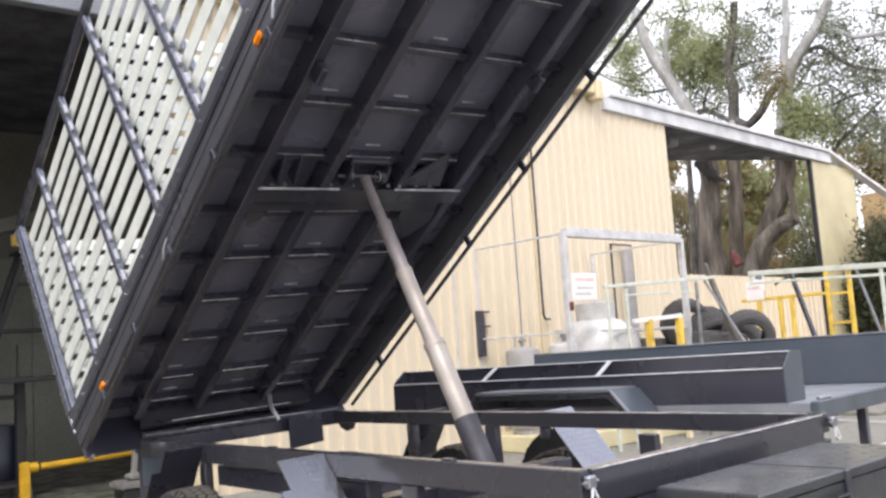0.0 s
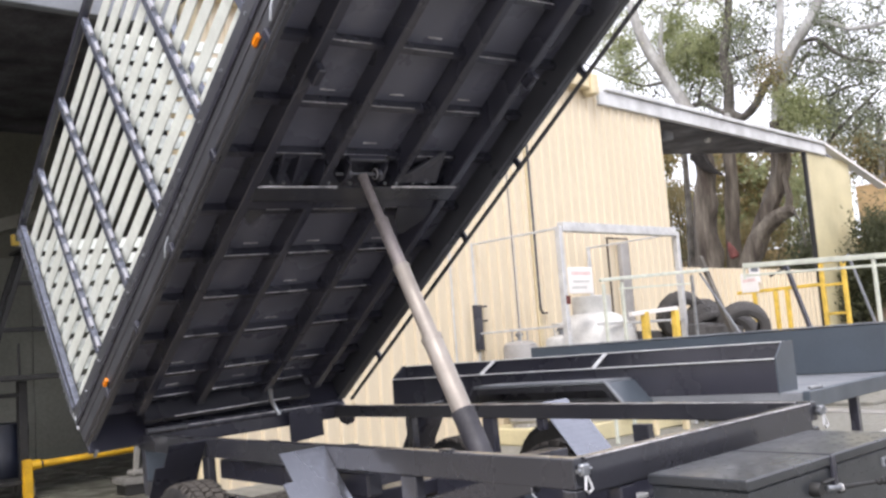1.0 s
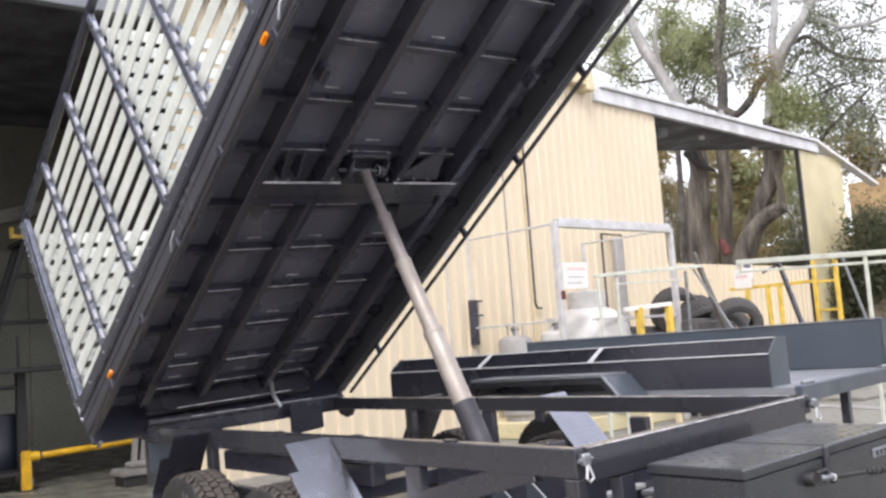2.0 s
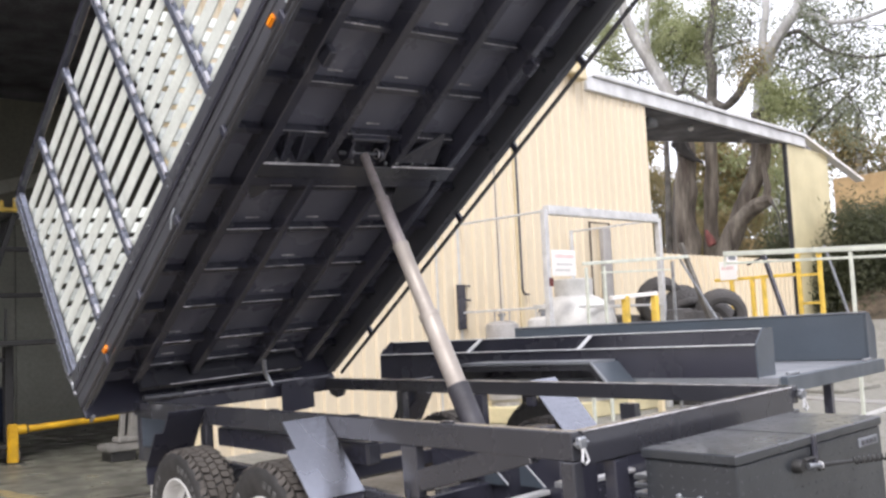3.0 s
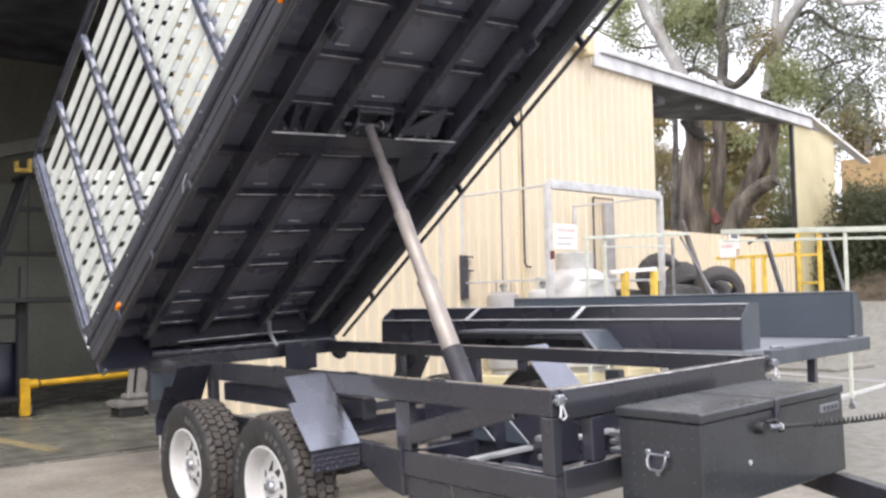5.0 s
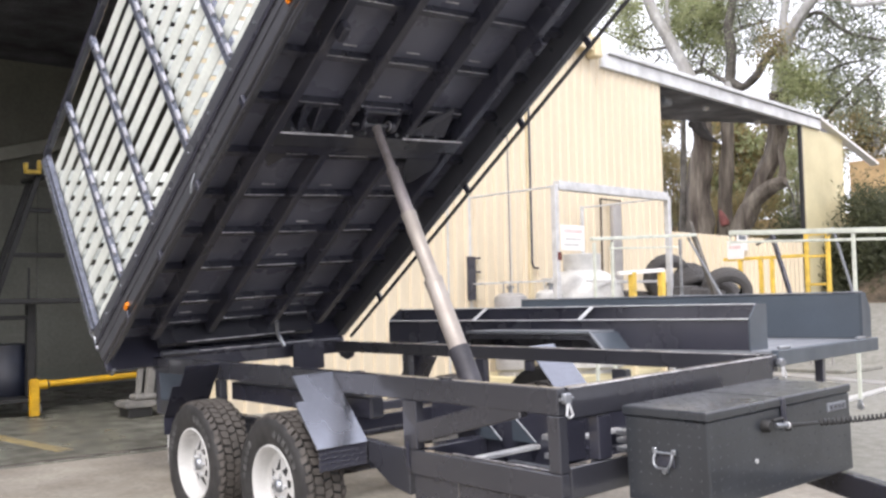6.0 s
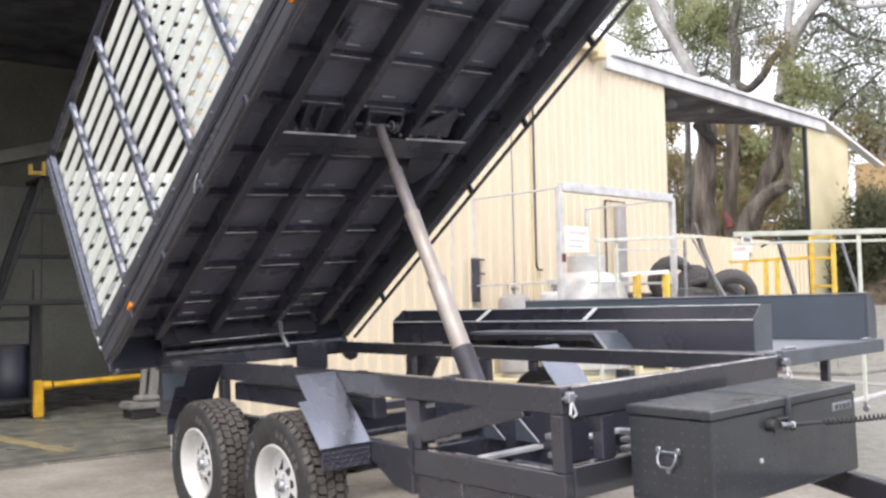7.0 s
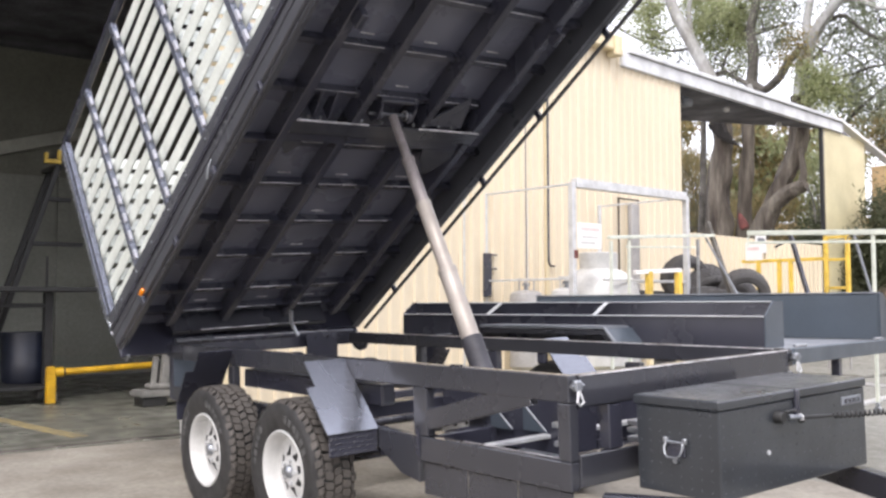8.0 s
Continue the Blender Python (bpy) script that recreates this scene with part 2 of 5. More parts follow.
LITTER = material("brown_leaf_litter", (0.13, 0.098, 0.066), 0.9, vary=0.4, scale=3, fine=26, bump=1.0, grit=0.05, tint=(0.05, 0.042, 0.028))
RED = material("faded_red_cloth", (0.14, 0.038, 0.032), 0.8, vary=0.25, scale=4, fine=30, bump=0.3, grit=0.02)
BRICK = material("tan_rendered_wall", (0.60, 0.42, 0.22), 0.85, vary=0.15, scale=1.5, fine=20, bump=0.2, grit=0.01)


def leaf_material(name, colour, tint):
    """Leaves that differ one from another, and let some light through."""
    mat = bpy.data.materials.new(name)
    mat.use_nodes = True
    n, l = mat.node_tree.nodes, mat.node_tree.links
    bsdf, geo, mix = n["Principled BSDF"], n.new("ShaderNodeNewGeometry"), n.new("ShaderNodeMix")
    mix.data_type = "RGBA"
    mix.inputs["A"].default_value, mix.inputs["B"].default_value = (*colour, 1), (*tint, 1)
    l.new(geo.outputs["Random Per Island"], mix.inputs["Factor"])
    l.new(mix.outputs["Result"], bsdf.inputs["Base Color"])
    bsdf.inputs["Roughness"].default_value = 0.5
    back, both = n.new("ShaderNodeBsdfTranslucent"), n.new("ShaderNodeMixShader")
    l.new(mix.outputs["Result"], back.inputs["Color"])
    both.inputs["Fac"].default_value = 0.5
    l.new(bsdf.outputs["BSDF"], both.inputs[1])
    l.new(back.outputs["BSDF"], both.inputs[2])
    l.new(both.outputs["Shader"], n["Material Output"].inputs["Surface"])
    return mat


LEAF = leaf_material("grey_gum_leaf", (0.165, 0.19, 0.125), (0.30, 0.325, 0.225))
LEAF2 = leaf_material("yellowed_gum_leaf", (0.36, 0.27, 0.12), (0.19, 0.19, 0.10))
LEAF3 = leaf_material("yellow_green_gum_leaf", (0.24, 0.275, 0.125), (0.38, 0.40, 0.22))
BUSH = leaf_material("dark_shrub_leaf", (0.055, 0.065, 0.035), (0.115, 0.125, 0.068))

# ---------------------------------------------------------------- ground and buildings
def plot(x, y, turn, sx, sy, sz):
    """The pose of one part of the yard: where it lies, how it is turned, and its size."""
    return pose(x, y, 0, 0, 0, turn) @ Matrix.Diagonal((sx, sy, sz, 1))


SHED = plot(-0.432, 0.880, 7.35, 1.100, 1.145, 1.076)
SHOP = plot(-0.045, -0.074, 0.0, 1.102, 1.057, 1.038)
YARD = plot(-0.684, 1.157, 3.83, 1.134, 1.020, 1.083)
FLATS = plot(-0.186, 0.251, 4.91, 1.012, 1.008, 1.042)
WOODS = plot(-1.674, 2.549, 5.93, 1.112, 1.112, 1.112)
RACKS = plot(-0.25, 0.641, 3.83, 0.975, 0.877, 1.018)
HEDGE = plot(-1.021, 1.756, 5.53, 1.153, 1.102, 1.098)
settled = set()


def settle(m, rounds=(), only=()):
    """Lay all things built since the last call, or only those named, into their part of the yard; those in rounds keep even proportions."""
    for ob in list(scene.objects):
        if ob.parent or ob in settled or ob.type in {"CAMERA", "LIGHT"} or (only and ob.name.split(".")[0] not in only):
            continue
        settled.add(ob)
        if ob.name.split(".")[0] in rounds:
            size = (m.col[2].length + m.col[0].length) / 2
            ob.matrix_basis = Matrix.Translation(m @ ob.matrix_basis.translation) @ Matrix.Scale(size, 4) @ ob.matrix_basis.to_3x3().to_4x4()
        else:
            ob.matrix_basis = m @ ob.matrix_basis


WALL_X = -6.0

bm = bmesh.new()
bmesh.ops.create_grid(bm, x_segments=8, y_segments=8, size=1)
for v in bm.verts:
    v.co = Vector((v.co.x * 400, v.co.y * 400, 0))
solo("ground", bm, ASPHALT, None, "pale gravelly asphalt yard with loose grit", "ground", kind="structure")
settled.update(scene.objects)
solo("pavement", box(-4.80, 0.3, -9, 3.0, 0.0, 0.012, 0.003), CONCRETE, None, "brown stained concrete apron before the shed", "pavement", kind="structure")
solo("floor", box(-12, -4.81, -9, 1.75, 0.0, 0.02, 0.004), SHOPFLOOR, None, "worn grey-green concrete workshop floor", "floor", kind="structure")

settle(SHOP)


def ribbed(y0, y1, z0, z1, x, pitch=0.19, depth=0.045, thick=0.06):
    """Upright-ribbed sheet wall in the plane x, with its ribs towards +x."""
    own = bmesh.new()
    prof = []
    y = y0
    while y < y1 - 1e-4:
        for dy, d in ((0.0, 0.0), (0.11, 0.0), (0.125, depth), (0.175, depth), (0.19, 0.0)):
            yy = y + dy * pitch / 0.19
            if yy <= y1 and (not prof or yy > prof[-1][0] + 1e-5):
                prof.append((yy, d))
        y += pitch
    if prof[-1][0] < y1:
        prof.append((y1, 0.0))
    lo = [own.verts.new((x + d, yy, z0)) for yy, d in prof]
    hi = [own.verts.new((x + d, yy, z1)) for yy, d in prof]
    for k in range(len(prof) - 1):
        own.faces.new((lo[k], lo[k + 1], hi[k + 1], hi[k]))
    box(x - thick, x - 0.004, y0, y1, z0, z1, 0.0, own)
    return own


EAVE = 5.0
shed = thing("wall_shed", None, "cream ribbed steel wall of the factory shed", "wall", kind="structure")
part("wall_panel", ribbed(1.75, 6.53, 0.0, EAVE, WALL_X, depth=0.036), CREAM, shed)
part("wall_panel", ribbed(6.60, 10.0, 0.0, EAVE, WALL_X, depth=0.022), CREAM, shed)
part("lap_strip", box(WALL_X - 0.02, WALL_X + 0.034, 6.53, 6.60, 0.0, EAVE, 0.004), CREAM2, shed)
part("jamb", box(WALL_X - 0.3, WALL_X + 0.04, 1.55, 1.75, 0.0, EAVE, 0.01), CREAM2, shed)
part("gutter", box(WALL_X + 0.03, WALL_X + 0.18, 1.55, 7.95, EAVE - 0.06, EAVE + 0.22, 0.02), CREAM2, shed, "deep cream box gutter")
part("lintel_gutter", box(WALL_X + 0.03, WALL_X + 0.18, -9.0, 1.54, EAVE - 0.02, EAVE + 0.22, 0.02), DECK, shed, "grey steel gutter over the workshop opening")
part("gutter_end", box(WALL_X + 0.02, WALL_X + 0.22, 7.95, 8.12, EAVE - 0.14, EAVE + 0.18, 0.02), CREAM2, shed)
part("fascia", box(WALL_X - 0.02, WALL_X + 0.072, 8.30, 16.2, EAVE - 0.22, EAVE + 0.0, 0.012), ROOFING, shed, "pale grey steel fascia")
part("roof_edge", box(WALL_X - 0.3, WALL_X + 0.12, 8.43, 16.2, EAVE + 0.004, EAVE + 0.075, 0.012), ROOFING, shed)
part("end_panel", box(WALL_X - 0.06, WALL_X + 0.012, 15.35, 16.45, 0.0, EAVE - 0.225, 0.004), CREAM3, shed, "yellowed flat end sheet")
part("end_panel", box(WALL_X - 0.06, WALL_X + 0.008, 16.455, 17.45, 0.0, EAVE - 0.225, 0.004), CREAM3, shed, "yellowed flat end sheet")
part("door_post", box(WALL_X - 0.05, WALL_X + 0.03, 15.26, 15.34, 0.0, EAVE - 0.225, 0.01), CABLE, shed, "dark steel door post")
part("opening_sill", ribbed(10.004, 15.25, 0.0, 2.28, WALL_X - 0.02), CREAM, shed)
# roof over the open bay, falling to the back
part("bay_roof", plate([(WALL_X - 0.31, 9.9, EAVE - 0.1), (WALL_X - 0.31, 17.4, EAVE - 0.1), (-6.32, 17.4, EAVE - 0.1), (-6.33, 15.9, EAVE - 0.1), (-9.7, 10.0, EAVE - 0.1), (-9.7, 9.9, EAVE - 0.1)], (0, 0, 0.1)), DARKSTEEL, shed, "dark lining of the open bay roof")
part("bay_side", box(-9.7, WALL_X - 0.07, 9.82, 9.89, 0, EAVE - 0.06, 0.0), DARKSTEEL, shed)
part("roof_slope", bar((WALL_X + 0.02, 16.1, EAVE + 0.03), (WALL_X + 0.02, 19.3, 4.33), 0.2, 0.065), SIGN, shed, "white barge capping")

settle(SHED)

# workshop behind the trailer
shop = thing("workshop", None, "dim workshop with a pale lined back wall", "workshop", kind="structure")
for k in range(13):
    part("wall_panel", box(-12.1, -12.0, -9.0 + 1.2 * k, -9.0 + 1.2 * (k + 1) - 0.012, 0, 3.08, 0.004), PLASTER, shop)
part("upper_wall", box(-12.1, -12.02, -9.0, 6.6, 3.085, 5.0, 0.0), LINING, shop, "dark olive upper lining")
part("girt", bar((-11.94, -1.5, 2.72), (-11.94, 2.6, 3.92), 0.1, 0.19), OLIVE2, shop, "pale steel girt along the back wall")
# Side wall coloured dark in place of the shade on it.
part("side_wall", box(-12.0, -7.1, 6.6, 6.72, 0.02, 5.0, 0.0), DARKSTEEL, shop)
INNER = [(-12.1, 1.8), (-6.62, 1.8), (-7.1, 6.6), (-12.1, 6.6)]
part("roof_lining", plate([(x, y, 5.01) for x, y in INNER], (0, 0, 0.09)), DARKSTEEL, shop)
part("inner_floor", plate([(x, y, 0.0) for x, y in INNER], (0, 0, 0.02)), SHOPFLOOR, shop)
part("far_wall", box(-12.0, WALL_X, -9.1, -9.0, 0, 5.0, 0.0), PLASTER, shop)
part("header", box(WALL_X - 0.1, WALL_X + 0.02, -9.0, 1.54, 4.55, 5.0, 0.01), DECK, shop, "grey steel header over the workshop opening")
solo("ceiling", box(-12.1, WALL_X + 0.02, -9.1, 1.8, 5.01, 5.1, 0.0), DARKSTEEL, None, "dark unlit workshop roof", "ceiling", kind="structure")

settle(SHOP)

# ---------------------------------------------------------------- tipping trailer
W, H = 1.56, 0.893
BASE = Matrix.Translation((-2.0, -0.30, 0.0)) @ Matrix.Rotation(radians(2.197), 4, "X") @ Matrix.Translation((2.0, 0.30, 0.0))
STRETCH = Matrix.Diagonal((1.11, 0.936, 0.972, 1))
trailer = thing("tipper_trailer", BASE, "black steel tandem tipping trailer with open chassis", "trailer")


def rail(name, *dims, mat=GREY_BLACK, label=""):
    return part(name, box(*dims, 0.0045), mat, trailer, label)


rail("top_rail", -3.45, 0.0, 0.0, 0.05, H - 0.105, H)
rail("top_rail", -3.45, 0.0, W - 0.05, W, H - 0.082, H)
part("front_beam", box(-0.05, 0.004, 0.052, W - 0.052, H - 0.13, H - 0.003, 0.009, seg=2), GREY_BLACK, trailer, smooth=True)
# Thin bright rods draw the highlight along the rail edges.
part("rail_edge", rod((0.0035, 0.06, H - 0.005), (0.0035, W - 0.06, H - 0.005), 0.0035, sides=8), STEEL_GLINT, trailer, "edge highlight drawn as a thin bright strip", smooth=True)
part("rail_edge", rod((-3.3, W - 0.0495, H - 0.001), (-0.06, W - 0.0495, H - 0.001), 0.0028, sides=8), STEEL_GLINT, trailer, "edge highlight drawn as a thin bright strip", smooth=True)
rail("bottom_rail", -0.85, 0.0, 0.0, 0.05, 0.45, 0.563)
rail("bottom_rail", -0.85, 0.0, W - 0.05, W, 0.45, 0.585)
part("chassis_rail", plate([(-3.4, 0.0, 0.60), (-1.15, 0.0, 0.57), (-0.856, 0.0, 0.561), (-0.856, 0.0, 0.35), (-0.99, 0.0, 0.375), (-1.14, 0.0, 0.47), (-3.4, 0.0, 0.50)], (0, 0.05, 0), bevel=0.004), GREY_BLACK, trailer)
part("chassis_rail", plate([(-3.4, W - 0.05, 0.60), (-1.15, W - 0.05, 0.57), (-0.856, W - 0.05, 0.583), (-0.856, W - 0.05, 0.44), (-0.98, W - 0.05, 0.42), (-1.15, W - 0.05, 0.47), (-3.4, W - 0.05, 0.50)], (0, 0.05, 0), bevel=0.004), GREY_BLACK, trailer)
for y0 in (0.0, W - 0.05):
    rail("post", -0.058, 0.001, y0 - 0.001, y0 + 0.05, 0.565, H - 0.107)
    rail("post", -0.886, -0.794, y0, y0 + 0.05, 0.565, H - 0.107)
    rail("post", -2.62, -2.55, y0, y0 + 0.05, 0.60, H - (0.084 if y0 else 0.107))
    part("brace", bar((-0.80, y0 + 0.026, 0.64), (-0.2, y0 + 0.026, 0.81), 0.046, 0.09), GREY_BLACK, trailer)
for k in range(3):
    rail("skirt_panel", -0.84 + 0.28 * k, -0.566 + 0.28 * k, 0.012, 0.022, 0.30, 0.449)
rail("chassis_box", -2.54, -1.20, 0.07, 0.15, 0.657, 0.757, mat=BLACK)
rail("box_lid", -2.54, -1.20, 0.070, 0.305, 0.758, 0.764, mat=RAIL, label="grey folded box lid")
rail("box_end", -1.199, -1.192, 0.073, 0.147, 0.66, 0.755, mat=GREY_BLACK, label="checker-plate box end")
rail("floor_plate", -0.79, -0.055, 0.053, W - 0.053, 0.462, 0.47, mat=BLACK, label="black steel floor plate between the rails")
part("rail_edge", rod((-0.62, 0.0505, 0.5625), (-0.062, 0.0505, 0.5625), 0.0028, sides=8), STEEL_GLINT, trailer, smooth=True)
rail("mid_rail", -2.5, -1.425, 0.25, 0.30, 0.69, 0.74, mat=GREY_BLACK)
rail("post", -1.92, -1.835, W - 0.05, W - 0.001, 0.588, H - 0.084, mat=BLACK)
rail("rail_bracket", -1.51, -1.455, W - 0.045, W - 0.005, 0.745, H - 0.084, mat=BLACK)
rail("cross_member", -1.42, -1.30, 0.052, W - 0.052, 0.585, 0.655, mat=BLACK)
rail("cross_member", -0.86, -0.78, 0.052, W - 0.052, 0.48, 0.57, mat=BLACK)
rail("cross_member", -2.1, -2.0, 0.052, W - 0.052, 0.52, 0.6, mat=BLACK)
rail("rear_beam", -3.5, -3.40, -0.0, W, 0.80, H - 0.004, mat=BLACK)
part("hinge_tube", rod((-3.42, 0.02, 0.905), (-3.42, W - 0.02, 0.905), 0.03), BLACK, trailer, smooth=True)
part("hinge_edge", rod((-3.393, 0.32, 0.918), (-3.393, 1.30, 0.918), 0.004, sides=8), STEEL_GLINT, trailer, "edge highlight drawn as a thin bright strip", smooth=True)
rail("front_lower_beam", -0.05, 0.003, 0.052, W - 0.052, 0.46, 0.585)
rail("front_post", -0.048, 0.002, 0.225, 0.305, 0.587, H - 0.132, mat=BLACK)
rail("front_post", -0.048, 0.002, W - 0.27, W - 0.19, 0.587, H - 0.132, mat=BLACK)
for y0 in (0.10, W - 0.10):
    part("drawbar", bar((0.06, y0, 0.395), (1.12, W / 2 + (y0 - W / 2) * 0.04, 0.395), 0.06, 0.10), BLACK, trailer)
part("drawbar_nose", bar((1.0, W / 2, 0.395), (1.7, W / 2, 0.395), 0.075, 0.10), BLACK, trailer)

# wheels
def tyre_mesh(R=0.345, width=0.205, rim=0.183):
    return lathe([(rim, -width * 0.42), (rim + 0.03, -width * 0.5), (R - 0.05, -width * 0.53), (R - 0.022, -width * 0.47), (R - 0.015, -width * 0.40),
                  (R - 0.015, width * 0.40), (R - 0.022, width * 0.47), (R - 0.05, width * 0.53), (rim + 0.03, width * 0.5), (rim, width * 0.42)], 64, "Y")


def tread_mesh(R=0.345, width=0.205, blocks=50, own=None):
    """Long six-sided tread blocks in staggered rows with open grooves between them; the outer rows wrap the shoulder as lugs."""
    own = own or bmesh.new()
    for row, (c, w) in enumerate(((-0.43, 0.155), (-0.22, 0.195), (0.0, 0.18), (0.22, 0.195), (0.43, 0.155))):
        outer = row in (0, 4)
        for k in range(blocks):
            a = 2 * math.pi * (k + (0.5 if row % 2 else 0.0) + 0.05 * math.sin(k * 2.1 + row)) / blocks
            da = 2 * math.pi / blocks * (0.40 + 0.03 * math.sin(k * 1.7 + row))
            lean = (0.30 if row % 2 else -0.24) * da
            y0, y1 = (c - w / 2) * width, (c + w / 2) * width
            if outer and k % 2:
                y0, y1 = (y0 + 0.010, y1) if row == 0 else (y0, y1 - 0.010)
            ring = ((a - da + lean, y0), (a + 0.80 * da + lean, y0), (a + 1.06 * da, (y0 + y1) / 2), (a + da - lean, y1), (a - 0.80 * da - lean, y1), (a - 1.06 * da, (y0 + y1) / 2))
            vs = []
            for r in (R - 0.019, R - (0.004 if outer else 0.0)):
                for aa, yy in ring:
                    rr = r - (0.014 if outer and r > R - 0.01 and abs(yy) > 0.43 * width else 0.0)
                    vs.append(own.verts.new((rr * math.cos(aa), yy, rr * math.sin(aa))))
            own.faces.new(vs[6:])
            for q in range(6):
                own.faces.new((vs[q], vs[(q + 1) % 6], vs[6 + (q + 1) % 6], vs[6 + q]))
    return own


def wheel_parts(parent, centre, side):
    """side -1: the outer face looks towards -y."""
    m = Matrix.Translation(centre) @ (Matrix.Identity(4) if side < 0 else Matrix.Rotation(math.pi, 4, "Z")) @ Matrix.Scale(1.03, 4)
    own = tyre_mesh()
    own.transform(m)
    # Carcass darker than the blocks: shade in the grooves is put into colour.
    tyre = part("wheel", own, CABLE, parent, "white steel wheel with a black all-terrain tyre")
    own = tread_mesh()
    own.transform(m)
    part("tread", own, RUBBER, tyre, "brownish worn block tread, paler than the shade-dark grooves")
    own = lathe([(0.185, 0.088), (0.216, 0.1045), (0.262, 0.1105), (0.292, 0.1115), (0.318, 0.1055), (0.3265, 0.0965), (0.3255, 0.093)], 64, "Y")
    own.transform(m)
    part("sidewall", own, SIDEWALL, tyre, "smooth black sidewall", smooth=True)
    for k in range(11):
        a = 0.5 + 0.165 * k + (0.9 if k > 5 else 0.0)
        own = plate([(r * math.cos(a + d), -0.1105, r * math.sin(a + d)) for r, d in ((0.245, -0.055), (0.245, 0.055), (0.278, 0.05), (0.278, -0.05))], (0, -0.003, 0))
        own.transform(m)
        part("raised_mark", own, LETTER, tyre)
    own = lathe([(0.19, -0.09), (0.19, 0.075), (0.205, 0.088), (0.213, 0.094), (0.211, 0.103), (0.203, 0.104), (0.196, 0.096), (0.186, 0.085), (0.182, 0.055), (0.172, 0.034), (0.155, 0.028), (0.13, 0.034), (0.10, 0.050), (0.075, 0.058), (0.05, 0.060), (0.0, 0.060)], 48, "Y")
    own.transform(Matrix.Diagonal((0.94, 1.0, 0.94, 1.0)))
    own.transform(m)
    part("rim", own, WHITE, tyre, "white painted steel rim", smooth=True)
    for k in range(8):
        a = 2 * math.pi * k / 8 + 0.2
        c, s = math.cos(a), math.sin(a)
        tri = [Vector((c * 0.074 - s * d, 0, s * 0.074 + c * d)) for d in (-0.021, 0.021)] + [Vector((c * 0.122, 0, s * 0.122))]
        own = plate([(p.x, -0.0568 if i < 2 else -0.0385, p.z) for i, p in enumerate(tri)], (0, -0.0025, 0))
        own.transform(m)
        part("rim_slot", own, CABLE, tyre, "dark vent slot")
    own = lathe([(0.0, 0.088), (0.016, 0.086), (0.026, 0.080), (0.032, 0.07), (0.033, 0.045)], 20, "Y")
    own.transform(m)
    part("hub_cap", own, GALV, tyre, "bright steel hub cap", smooth=True)
    for k in range(5):
        a = 2 * math.pi * k / 5
        p = Vector((0.055 * math.cos(a), -0.058, 0.055 * math.sin(a)))
        own = rod(p, p + Vector((0, -0.018, 0)), 0.0095, sides=6)
        own.transform(m)
        part("wheel_nut", own, CAGE, tyre)


for hx in (-1.68, -2.60):
    wheel_parts(trailer, Vector((hx, -0.192, 0.328)), -1)
    wheel_parts(trailer, Vector((hx - 0.05, 1.46 + 0.192, 0.285)), 1)
    part("axle", rod((hx / 1.11, -0.05, 0.36), (hx / 1.11, W + 0.05, 0.36), 0.028), BLACK, trailer)

    for y0, dz in ((0.03, 0.0), (W - 0.09, -0.03)):
        pack = None
        for k, half in enumerate((0.36, 0.27, 0.18)):
            x, z = hx / 1.11, 0.385 + dz - 0.012 * k
            for e in (-1, 1):
                pack = bar((x, y0 + 0.03, z), (x + e * half, y0 + 0.03, z + 0.085 * (half / 0.36) ** 2), 0.055, 0.010, bm=pack)
        spring = part("leaf_spring", pack, STAIN, trailer, "dull dark leaf spring pack")
        for e in (-1, 1):
            part("spring_hanger", plate([(hx / 1.11 + e * 0.36 - 0.045, y0, 0.51), (hx / 1.11 + e * 0.36 + 0.045, y0, 0.51), (hx / 1.11 + e * 0.36 + 0.02, y0, 0.43), (hx / 1.11 + e * 0.36 - 0.02, y0, 0.43)], (0, 0.06, 0)), BLACK, spring)


